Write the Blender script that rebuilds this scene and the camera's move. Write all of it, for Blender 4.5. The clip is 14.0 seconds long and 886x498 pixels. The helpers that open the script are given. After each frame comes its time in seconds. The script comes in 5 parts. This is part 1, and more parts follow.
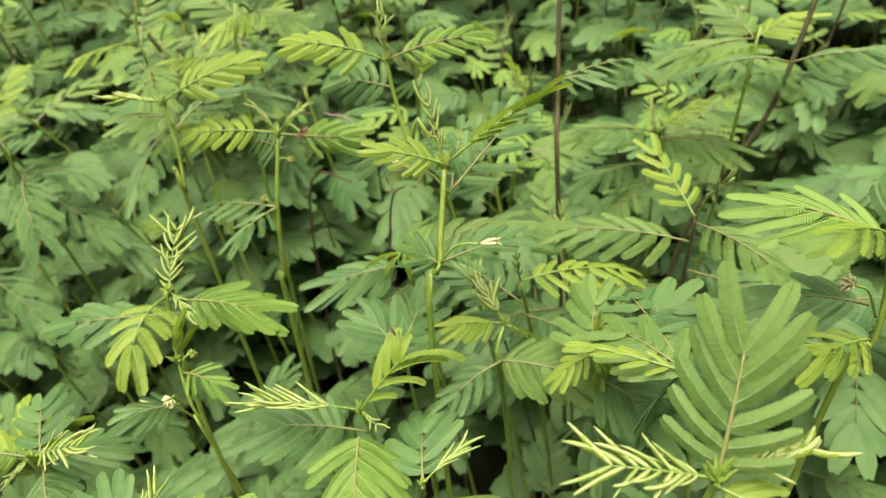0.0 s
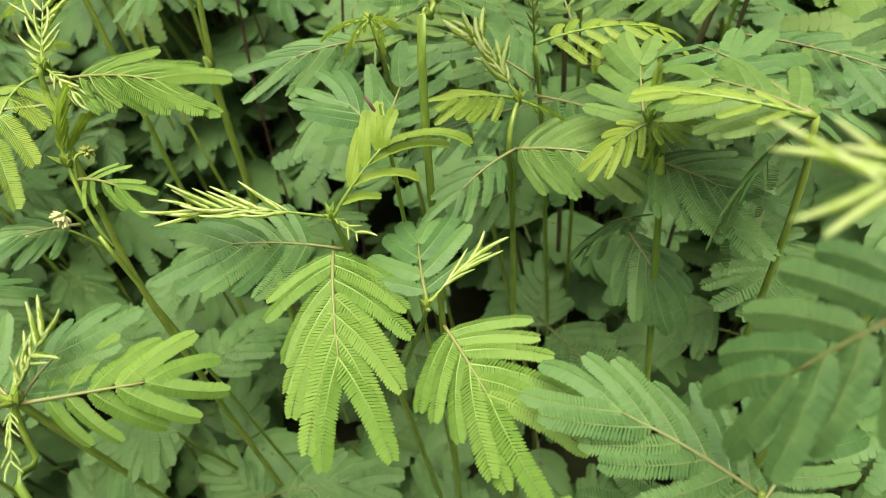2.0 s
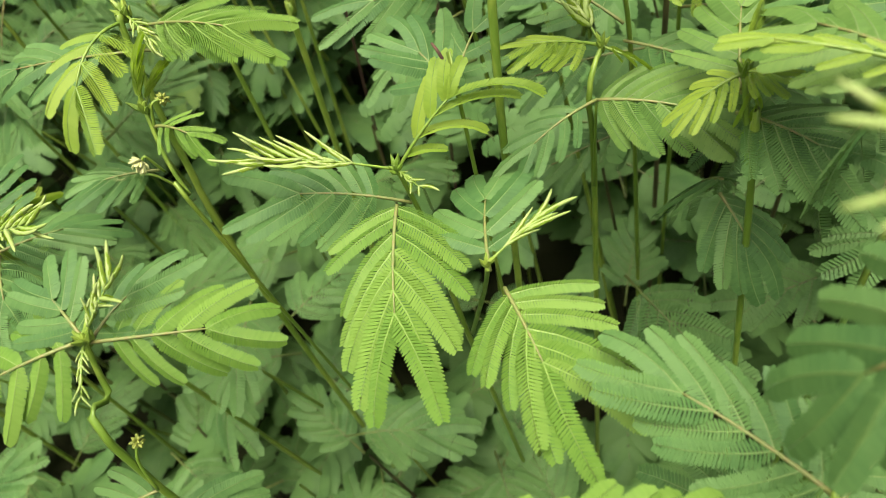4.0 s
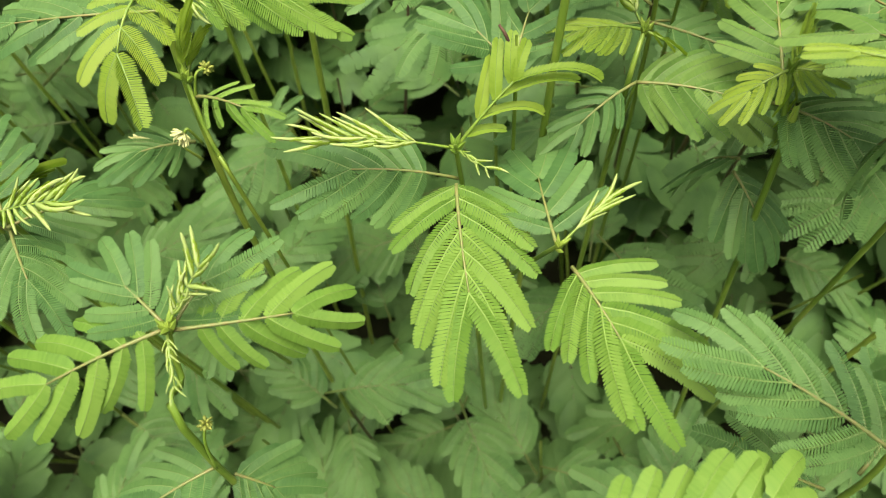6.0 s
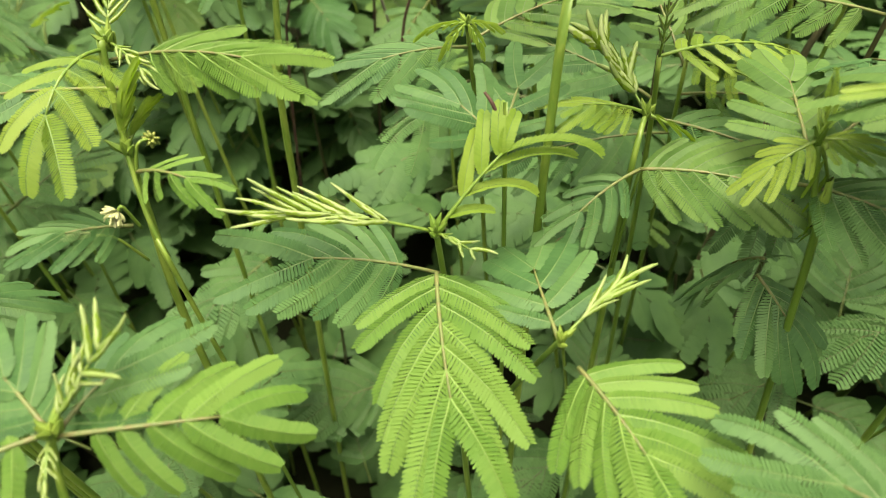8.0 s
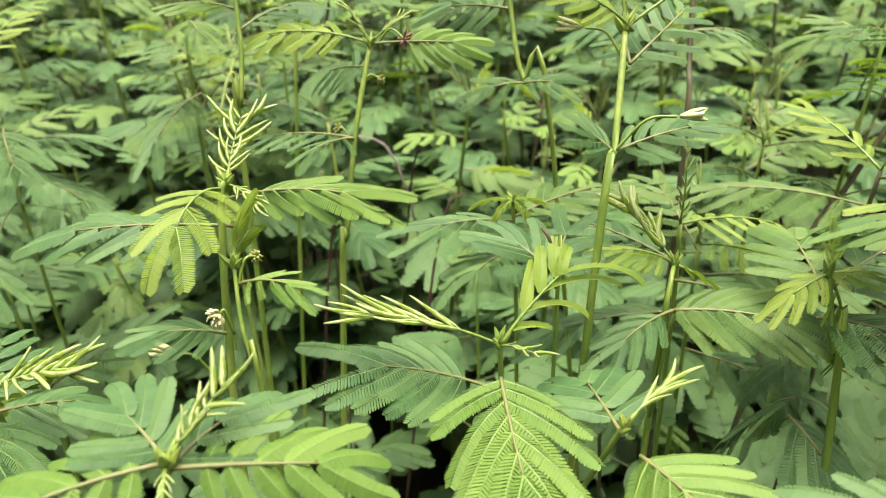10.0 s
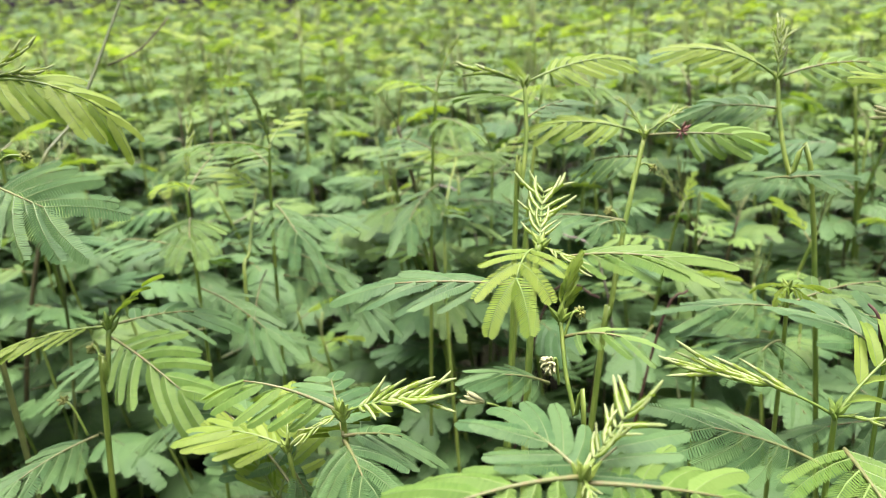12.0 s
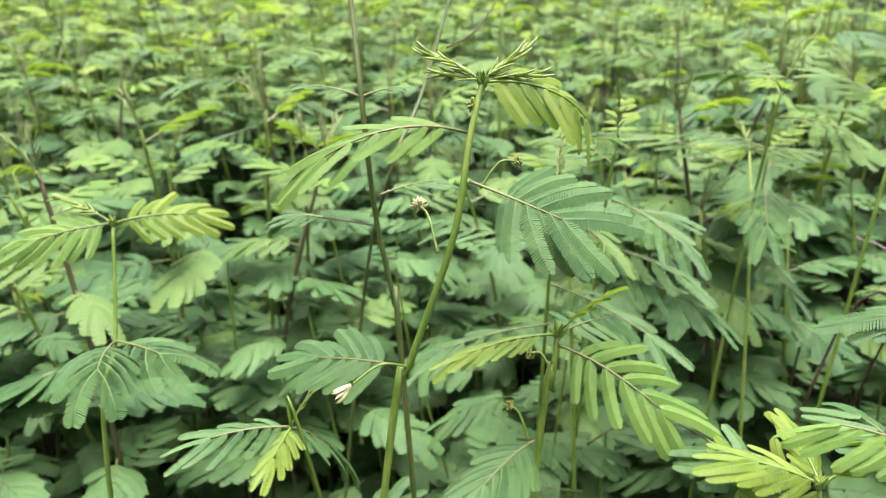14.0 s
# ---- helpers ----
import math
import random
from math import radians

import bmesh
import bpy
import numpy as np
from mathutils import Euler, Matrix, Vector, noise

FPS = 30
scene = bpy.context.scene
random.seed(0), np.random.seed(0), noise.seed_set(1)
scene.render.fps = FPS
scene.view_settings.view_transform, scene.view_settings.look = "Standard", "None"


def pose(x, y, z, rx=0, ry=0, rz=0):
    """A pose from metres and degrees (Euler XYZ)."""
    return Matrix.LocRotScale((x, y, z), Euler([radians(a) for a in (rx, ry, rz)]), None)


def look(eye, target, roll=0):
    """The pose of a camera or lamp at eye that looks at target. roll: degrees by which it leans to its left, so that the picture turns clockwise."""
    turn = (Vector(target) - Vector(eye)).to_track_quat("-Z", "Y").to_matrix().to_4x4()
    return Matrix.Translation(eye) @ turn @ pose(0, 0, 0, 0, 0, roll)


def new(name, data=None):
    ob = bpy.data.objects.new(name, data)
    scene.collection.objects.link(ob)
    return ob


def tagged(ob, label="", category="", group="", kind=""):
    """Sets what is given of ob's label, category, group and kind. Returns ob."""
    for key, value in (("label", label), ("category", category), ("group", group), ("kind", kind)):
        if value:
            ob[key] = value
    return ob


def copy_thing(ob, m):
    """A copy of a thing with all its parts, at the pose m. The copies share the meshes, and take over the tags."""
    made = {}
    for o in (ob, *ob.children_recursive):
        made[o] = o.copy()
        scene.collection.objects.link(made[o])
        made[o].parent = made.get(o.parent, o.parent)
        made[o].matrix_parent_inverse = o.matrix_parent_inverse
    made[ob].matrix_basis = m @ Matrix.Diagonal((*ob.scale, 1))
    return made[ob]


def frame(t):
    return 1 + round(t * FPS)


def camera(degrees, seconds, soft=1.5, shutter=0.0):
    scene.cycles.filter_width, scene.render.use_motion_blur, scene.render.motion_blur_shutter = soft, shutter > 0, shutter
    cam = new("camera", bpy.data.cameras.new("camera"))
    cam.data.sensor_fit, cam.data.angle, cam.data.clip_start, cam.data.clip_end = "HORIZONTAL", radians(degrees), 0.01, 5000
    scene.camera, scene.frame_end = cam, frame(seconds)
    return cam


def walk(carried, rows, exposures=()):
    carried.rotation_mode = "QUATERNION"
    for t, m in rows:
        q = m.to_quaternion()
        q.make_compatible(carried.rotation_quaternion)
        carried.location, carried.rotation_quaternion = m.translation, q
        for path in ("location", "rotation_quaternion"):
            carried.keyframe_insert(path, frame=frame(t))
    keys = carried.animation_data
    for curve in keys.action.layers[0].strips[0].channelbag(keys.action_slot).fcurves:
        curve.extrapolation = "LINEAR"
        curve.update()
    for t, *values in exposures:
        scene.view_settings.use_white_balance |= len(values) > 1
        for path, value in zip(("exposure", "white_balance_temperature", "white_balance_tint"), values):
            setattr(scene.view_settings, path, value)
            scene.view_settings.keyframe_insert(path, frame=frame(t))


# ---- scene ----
# camera and walk: seconds, x, y, z, yaw, pitch, lean
cam = camera(64.0, 14.0, 0.85)
ROWS = [
    (0, 0.1755, 0.0773, 0.8346, 21.48, -43.70, -10.96),
    (0.5, 0.1459, 0.1059, 0.8064, 17.17, -50.38, -8.21),
    (1, 0.1660, 0.1080, 0.7841, 19.08, -51.79, -12.29),
    (1.5, 0.1440, 0.1143, 0.7655, 16.69, -55.67, -9.33),
    (2, 0.1308, 0.1062, 0.7346, 17.60, -55.06, -10.46),
    (2.5, 0.1073, 0.1147, 0.7216, 16.04, -56.60, -8.53),
    (2.7, 0.1091, 0.1174, 0.7166, 18.05, -55.62, -10.43),
    (4.8, 0.1558, 0.1184, 0.7559, 38.80, -58.15, -24.71),
    (5, 0.1389, 0.1113, 0.7667, 33.35, -59.58, -19.96),
    (5.5, 0.1166, 0.1124, 0.7623, 30.06, -60.95, -18.05),
    (6, 0.0788, 0.1133, 0.7493, 18.88, -64.37, -8.80),
    (6.5, 0.0952, 0.1083, 0.7364, 22.48, -63.50, -12.08),
    (7, 0.0863, 0.1195, 0.7245, 18.89, -59.94, -8.71),
    (7.2, 0.0848, 0.1180, 0.7154, 18.03, -57.27, -8.10),
    (9.5, 0.0699, 0.0802, 0.6853, 11.23, -37.70, -1.23),
    (10, 0.0663, 0.0522, 0.6790, 12.62, -29.49, -1.76),
    (10.5, 0.0645, 0.0347, 0.6723, 13.28, -24.97, -2.61),
    (11, 0.0404, 0.0215, 0.6657, 16.55, -20.38, -1.68),
    (11.5, 0.0157, 0.0088, 0.6754, 19.35, -20.73, -1.96),
    (12, -0.0078, 0.0034, 0.6663, 21.84, -19.38, -1.78),
    (12.5, -0.0459, -0.0029, 0.6831, 22.81, -20.43, -1.72),
    (13, -0.0927, -0.0207, 0.6992, 24.90, -21.32, -1.69),
    (13.2, -0.1177, -0.0312, 0.6972, 25.32, -22.45, -1.92),
    (13.5, -0.1520, -0.0488, 0.6928, 25.80, -22.05, -0.80),
    (14, -0.1992, -0.0582, 0.6897, 26.72, -22.50, -0.39),
]
walk(cam, [(t, pose(x, y, z, 90 + pitch, 0, yaw) @ pose(0, 0, 0, 0, 0, lean)) for t, x, y, z, yaw, pitch, lean in ROWS],
     exposures=[(0.0, 2.57, 7050, 27), (2.7, 2.57, 7050, 19), (5.0, 2.54, 7300, 15), (7.2, 2.53, 7350, 16), (9.5, 2.79, 6800, 28), (11.0, 2.87, 6300, 41), (12.5, 2.91, 6150, 41), (14.0, 2.96, 6050, 36)])
# a phone's small lens, focused near
cam.data.dof.use_dof = True
cam.data.dof.focus_distance = 0.275
cam.data.dof.aperture_fstop = 13.5

# ---- light: overcast day ----
world = bpy.data.worlds.new("sky")
scene.world = world
world.use_nodes = True
nt = world.node_tree
nt.nodes.clear()
sky = nt.nodes.new("ShaderNodeTexSky")
sky.sky_type = 'NISHITA'
sky.sun_disc = False
sky.sun_elevation = radians(86)
sky.sun_rotation = radians(-15)
sky.air_density = 1.0
sky.dust_density = 6.0
sky.ozone_density = 0.6
soft_sky = nt.nodes.new("ShaderNodeHueSaturation")
soft_sky.inputs["Saturation"].default_value = 0.35
bg = nt.nodes.new("ShaderNodeBackground")
# an overcast sky: three times as bright overhead as at the horizon
sky_dir = nt.nodes.new("ShaderNodeTexCoord")
sky_xyz = nt.nodes.new("ShaderNodeSeparateXYZ")
sky_up = nt.nodes.new("ShaderNodeMapRange")
sky_up.inputs["To Min"].default_value = 0.032
sky_up.inputs["To Max"].default_value = 0.080
nt.links.new(sky_dir.outputs["Generated"], sky_xyz.inputs["Vector"])
nt.links.new(sky_xyz.outputs["Z"], sky_up.inputs["Value"])
nt.links.new(sky_up.outputs["Result"], bg.inputs["Strength"])
wout = nt.nodes.new("ShaderNodeOutputWorld")
nt.links.new(sky.outputs["Color"], soft_sky.inputs["Color"])
nt.links.new(soft_sky.outputs["Color"], bg.inputs["Color"])
nt.links.new(bg.outputs["Background"], wout.inputs["Surface"])
sun_data = bpy.data.lights.new("sun", 'SUN')
sun_data.energy = 1.5
sun_data.angle = radians(50)
sun_data.color = (1.0, 0.97, 0.9)
sun_ob = new("sun", sun_data)
sun_ob.matrix_world = look((0.15, -0.1, 3.4), (0, 0, 0))


# ---- materials ----
def leaf_material(name, base, dark, light, trans, mix, rough, spec=0.4, sheen=0.18):
    """Leaf skin: mottled by two noises, varied leaflet by leaflet and piece by piece; some light goes through."""
    m = bpy.data.materials.new(name)
    m.use_nodes = True
    t = m.node_tree
    t.nodes.clear()
    n = t.nodes.new
    out = n("ShaderNodeOutputMaterial")
    pr = n("ShaderNodeBsdfPrincipled")
    tr = n("ShaderNodeBsdfTranslucent")
    mx = n("ShaderNodeMixShader")
    mx.inputs[0].default_value = mix
    co = n("ShaderNodeTexCoord")
    n1 = n("ShaderNodeTexNoise")
    n1.inputs["Scale"].default_value = 45.0
    n1.inputs["Detail"].default_value = 3.0
    n2 = n("ShaderNodeTexNoise")
    n2.inputs["Scale"].default_value = 700.0
    n2.inputs["Detail"].default_value = 2.0
    geo = n("ShaderNodeNewGeometry")
    info = n("ShaderNodeObjectInfo")
    # piece-wide tone
    r1 = n("ShaderNodeMath")
    r1.operation = 'MULTIPLY_ADD'
    r1.inputs[1].default_value = 0.42
    t.links.new(info.outputs["Random"], r1.inputs[0])
    r2 = n("ShaderNodeMath")
    r2.operation = 'MULTIPLY_ADD'
    r2.inputs[1].default_value = 0.13
    t.links.new(geo.outputs["Random Per Island"], r2.inputs[0])
    t.links.new(n1.outputs["Fac"], r2.inputs[2])
    t.links.new(r2.outputs[0], r1.inputs[2])
    ramp = n("ShaderNodeValToRGB")
    ramp.color_ramp.elements[0].position = 0.3
    ramp.color_ramp.elements[0].color = (*dark, 1)
    ramp.color_ramp.elements[1].position = 0.9
    ramp.color_ramp.elements[1].color = (*light, 1)
    e = ramp.color_ramp.elements.new(0.57)
    e.color = (*base, 1)
    t.links.new(co.outputs["Object"], n1.inputs["Vector"])
    t.links.new(co.outputs["Object"], n2.inputs["Vector"])
    t.links.new(r1.outputs[0], ramp.inputs["Fac"])
    bump = n("ShaderNodeBump")
    bump.inputs["Strength"].default_value = 0.25
    bump.inputs["Distance"].default_value = 0.0006
    t.links.new(n2.outputs["Fac"], bump.inputs["Height"])
    t.links.new(bump.outputs["Normal"], pr.inputs["Normal"])
    t.links.new(ramp.outputs["Color"], pr.inputs["Base Color"])
    rr = n("ShaderNodeMapRange")
    rr.inputs["To Min"].default_value = rough - 0.08
    rr.inputs["To Max"].default_value = rough + 0.1
    t.links.new(n1.outputs["Fac"], rr.inputs["Value"])
    t.links.new(rr.outputs["Result"], pr.inputs["Roughness"])
    pr.inputs["Specular IOR Level"].default_value = spec
    pr.inputs["Sheen Weight"].default_value = sheen
    pr.inputs["Sheen Roughness"].default_value = 0.45
    pr.inputs["Sheen Tint"].default_value = (0.88, 1.0, 0.92, 1)
    tm = n("ShaderNodeMix")
    tm.data_type = 'RGBA'
    tm.blend_type = 'MULTIPLY'
    tm.inputs["Factor"].default_value = 1.0
    tm.inputs["B"].default_value = (*trans, 1)
    t.links.new(ramp.outputs["Color"], tm.inputs["A"])
    t.links.new(tm.outputs["Result"], tr.inputs["Color"])
    t.links.new(pr.outputs["BSDF"], mx.inputs[1])
    t.links.new(tr.outputs["BSDF"], mx.inputs[2])
    t.links.new(mx.outputs["Shader"], out.inputs["Surface"])
    return m


def stalk_material(name, a, b, rough=0.5, scale=60.0):
    """Stem skin: lengthwise streaks and blotches between two colours."""
    m = bpy.data.materials.new(name)
    m.use_nodes = True
    t = m.node_tree
    pr = t.nodes["Principled BSDF"]
    co = t.nodes.new("ShaderNodeTexCoord")
    mp = t.nodes.new("ShaderNodeMapping")
    mp.inputs["Scale"].default_value = (6, 6, 1)
    n1 = t.nodes.new("ShaderNodeTexNoise")
    n1.inputs["Scale"].default_value = scale
    n1.inputs["Detail"].default_value = 4.0
    n2 = t.nodes.new("ShaderNodeTexNoise")
    n2.inputs["Scale"].default_value = 12.0
    add = t.nodes.new("ShaderNodeMath")
    add.operation = 'ADD'
    ramp = t.nodes.new("ShaderNodeValToRGB")
    ramp.color_ramp.elements[0].position = 0.75
    ramp.color_ramp.elements[0].color = (*a, 1)
    ramp.color_ramp.elements[1].position = 1.0
    ramp.color_ramp.elements[1].color = (*b, 1)
    half = t.nodes.new("ShaderNodeMath")
    half.operation = 'MULTIPLY'
    half.inputs[1].default_value = 0.85
    bump = t.nodes.new("ShaderNodeBump")
    bump.inputs["Strength"].default_value = 0.4
    bump.inputs["Distance"].default_value = 0.0008
    L = t.links.new
    L(co.outputs["Object"], mp.inputs["Vector"])
    L(mp.outputs["Vector"], n1.inputs["Vector"])
    L(co.outputs["Object"], n2.inputs["Vector"])
    L(n1.outputs["Fac"], add.inputs[0])
    L(n2.outputs["Fac"], add.inputs[1])
    L(add.outputs[0], half.inputs[0])
    L(half.outputs[0], ramp.inputs["Fac"])
    L(ramp.outputs["Color"], pr.inputs["Base Color"])
    L(n1.outputs["Fac"], bump.inputs["Height"])
    L(bump.outputs["Normal"], pr.inputs["Normal"])
    pr.inputs["Roughness"].default_value = rough
    pr.inputs["Specular IOR Level"].default_value = 0.3
    return m


YOUNG = leaf_material("young_leaf", (0.122, 0.205, 0.020), (0.084, 0.156, 0.013), (0.160, 0.240, 0.030), (1.4, 1.55, 0.45), 0.46, 0.55, 0.22, 0.02)
FRESH = leaf_material("fresh_leaf", (0.073, 0.156, 0.022), (0.050, 0.116, 0.015), (0.106, 0.194, 0.034), (1.4, 1.4, 0.4), 0.34, 0.55, 0.15, 0.01)
GROWN = leaf_material("grown_leaf", (0.056, 0.122, 0.024), (0.037, 0.086, 0.014), (0.088, 0.162, 0.035), (1.4, 1.45, 0.4), 0.33, 0.54, 0.15, 0.01)
MATURE = leaf_material("mature_leaf", (0.031, 0.084, 0.022), (0.019, 0.056, 0.011), (0.055, 0.120, 0.032), (1.4, 1.5, 0.35), 0.17, 0.54, 0.13, 0.01)
PALE = leaf_material("folded_leaf", (0.128, 0.200, 0.038), (0.092, 0.160, 0.021), (0.185, 0.25, 0.076), (1.2, 1.2, 0.7), 0.15, 0.55, 0.3, 0.04)
RIB = stalk_material("leaf_rib", (0.085, 0.160, 0.024), (0.110, 0.180, 0.032), 0.55)
RIB_DARK = stalk_material("mature_rib", (0.06, 0.115, 0.025), (0.085, 0.135, 0.035), 0.55)
OLIVE = stalk_material("olive_stem", (0.040, 0.068, 0.013), (0.075, 0.098, 0.022), 0.5)
RACHIS = stalk_material("leaf_stalk", (0.09, 0.12, 0.03), (0.13, 0.10, 0.036), 0.5)
STEM = stalk_material("green_stem", (0.075, 0.140, 0.016), (0.140, 0.205, 0.030), 0.42)
BARK = stalk_material("brown_stem", (0.030, 0.032, 0.008), (0.060, 0.058, 0.018), 0.7)
DEAD = stalk_material("dead_twig", (0.034, 0.017, 0.009), (0.07, 0.038, 0.02), 0.8)
DRY = stalk_material("dry_grey_stem", (0.12, 0.105, 0.075), (0.2, 0.185, 0.14), 0.8)
BUD = stalk_material("green_bud", (0.08, 0.12, 0.015), (0.18, 0.20, 0.04), 0.5, 300.0)
PETAL = stalk_material("withered_flower", (0.25, 0.28, 0.10), (0.37, 0.39, 0.19), 0.6, 200.0)
BROWN = stalk_material("dry_flower", (0.08, 0.035, 0.02), (0.15, 0.075, 0.045), 0.7, 200.0)


# ---- mesh helpers ----
def mesh_of(name, verts, faces, mats, idx=None, smooth=False):
    me = bpy.data.meshes.new(name)
    me.from_pydata([tuple(v) for v in verts], [], faces)
    for m in mats:
        me.materials.append(m)
    if idx is not None:
        me.polygons.foreach_set("material_index", idx)
    if smooth:
        me.polygons.foreach_set("use_smooth", [True] * len(faces))
    me.update()
    return me


def tube(verts, faces, pts, radii, sides=6, cap=True):
    """Adds a tapered tube along pts to verts and faces."""
    first = len(verts)
    n = len(pts)
    for i, p in enumerate(pts):
        d = (pts[min(i + 1, n - 1)] - pts[max(i - 1, 0)]).normalized()
        a = d.cross(Vector((0.3, 0.9, 0.2)))
        if a.length < 0.05:
            a = d.cross(Vector((1, 0, 0)))
        a.normalize()
        b = d.cross(a)
        for k in range(sides):
            w = 2 * math.pi * k / sides
            verts.append(p + (a * math.cos(w) + b * math.sin(w)) * radii[i])
    for i in range(n - 1):
        for k in range(sides):
            p, q = first + i * sides + k, first + i * sides + (k + 1) % sides
            faces.append((p, q, q + sides, p + sides))
    if cap:
        faces.append(tuple(first + (n - 1) * sides + k for k in range(sides)))
        faces.append(tuple(first + k for k in reversed(range(sides))))


def bend_curve(n, length, sag, side=0.0, rise=0.0):
    """Points and directions of a stalk along +y that arches downward by sag (radians in all) and sideways."""
    pts, dirs = [Vector((0, 0, 0))], []
    for i in range(n):
        s = (i + 0.5) / n
        a, b = rise - sag * s, side * s
        d = Vector((math.sin(b) * math.cos(a), math.cos(b) * math.cos(a), math.sin(a)))
        dirs.append(d)
        pts.append(pts[-1] + d * (length / n))
    dirs.append(dirs[-1])
    return pts, dirs


def pinna_profile(s):
    """Half width of a pinna along its length, 1 at its widest."""
    return max(0.0, min(1.0, (s + 0.06) * 5.0)) ** 0.7 * max(0.0, min(1.0, (1.04 - s) * 5.5)) ** 0.55 * (1.04 - 0.12 * s)


def pinna_data(length, width, pairs, sag, side, fold, cup, seed, verts, faces, idx, xf=None, detail=2, slim=0.54):
    """One pinna along +y: a midrib with two rows of leaflets. fold: 0 flat, 1 leaflets closed upward against the rib.
    detail 2: each leaflet its own shingled blade; 1: toothed halves; 0: a plain strip."""
    rnd = random.Random(seed)
    base = len(verts)
    pts, dirs = bend_curve(8, length, sag, side)

    def at(s):
        f = max(0.0, min(0.9999, s)) * 8
        i = int(f)
        return pts[i].lerp(pts[i + 1], f - i), dirs[i].lerp(dirs[i + 1], f - i).normalized()

    up0 = Vector((0, 0, 1))
    if detail >= 2:
        step = 1.0 / pairs
        for k in range(pairs):
            s = (k + 0.5) * step
            p, d = at(s)
            xx = d.cross(up0).normalized()
            zz = xx.cross(d)
            w = width * pinna_profile(s)
            for sgn in (-1, 1):
                a = radians(rnd.uniform(-2.5, 2.5)) + cup
                fo = fold * radians(82)
                out_dir = (xx * sgn * math.cos(a + fo) + zz * math.sin(a + fo)).normalized()
                fwd = 0.2 + 0.3 * s + rnd.uniform(-0.025, 0.025) + 0.5 * fold
                ax = (out_dir + d * fwd).normalized()
                nn = ax.cross(d).normalized() * sgn * -1
                tw = radians(rnd.uniform(15, 19))
                across = (d - ax * d.dot(ax)).normalized()
                if nn.z < 0 and fold < 0.5:
                    nn = -nn
                across = across * math.cos(tw) + nn * math.sin(tw)
                hw = length * step * slim * rnd.uniform(0.93, 1.05)
                hl = w * rnd.uniform(0.96, 1.04)
                o = p + out_dir * 0.0002
                b = len(verts)
                verts.extend((o - across * hw * 0.7, o + across * hw * 0.7,
                              o + ax * hl * 0.62 + across * hw * 1.0, o + ax * hl * 0.92 + across * hw * 0.55,
                              o + ax * hl + across * hw * 0.1, o + ax * hl * 0.9 - across * hw * 0.5, o + ax * hl * 0.7 - across * hw * 0.96))
                if detail == 3:
                    del verts[b + 6], verts[b + 2]
                    faces.append((b, b + 1, b + 2, b + 4))
                    verts[b + 2], verts[b + 4] = verts[b + 2] + across * hw * 0.3, verts[b + 4] - across * hw * 0.3
                    idx.append(0)
                    continue
                faces.extend(((b, b + 1, b + 2, b + 6), (b + 6, b + 2, b + 3, b + 5), (b + 5, b + 3, b + 4)))
                idx.extend((0, 0, 0))
        # midrib, a thin ridge
        b = len(verts)
        for i in range(0, 9, 2):
            d = dirs[i]
            xx = d.cross(up0).normalized()
            zz = xx.cross(d)
            h = 0.0003 * (1.15 - i / 9)
            verts.extend((pts[i] - xx * h - zz * 0.00005, pts[i] + zz * 0.00012, pts[i] + xx * h - zz * 0.00005))
        for i in range(4):
            q = b + 3 * i
            faces.extend(((q, q + 1, q + 4, q + 3), (q + 1, q + 2, q + 5, q + 4)))
            idx.extend((1, 1))
    elif detail == -2:
        b = len(verts)
        p, d = at(0.6)
        xx = d.cross(up0).normalized()
        verts.extend((pts[0], p - xx * width * 1.15, pts[-1], p + xx * width * 1.15))
        faces.append((b, b + 3, b + 2, b + 1))
        idx.append(0)
    else:
        teeth = 7 if detail == 1 else (3 if detail == 0 else 2)
        ts = [i / teeth for i in range(teeth + 1)]
        b = len(verts)
        for i, s in enumerate(ts):
            p, d = at(s)
            xx = d.cross(up0).normalized()
            zz = xx.cross(d)
            w = width * max(pinna_profile(s), 0.12) * (1.08 if detail == 0 else 1)
            a = cup + fold * radians(80)
            off = d * w * 0.4
            verts.append(p)
            for sgn in (-1, 1):
                o = xx * sgn * math.cos(a) * w + zz * math.sin(a) * w
                verts.append(p + o + off)
        for i in range(teeth):
            q = b + 3 * i
            if detail == 1:
                for sgn, e in ((-1, 1), (1, 2)):
                    # a notch between leaflets
                    v = verts[q + e].lerp(verts[q + 3 + e], 0.85).lerp(verts[q + 3], 0.16)
                    verts.append(v)
                    n = len(verts) - 1
                    f = (q, q + 3, n, q + e) if e == 1 else (q, q + e, n, q + 3)
                    faces.append(f)
                    idx.append(0)
            else:
                faces.extend(((q, q + 3, q + 4, q + 1), (q, q + 2, q + 5, q + 3)))
                idx.extend((0, 0))
    if xf is not None:
        for i in range(base, len(verts)):
            verts[i] = xf @ Vector(verts[i])


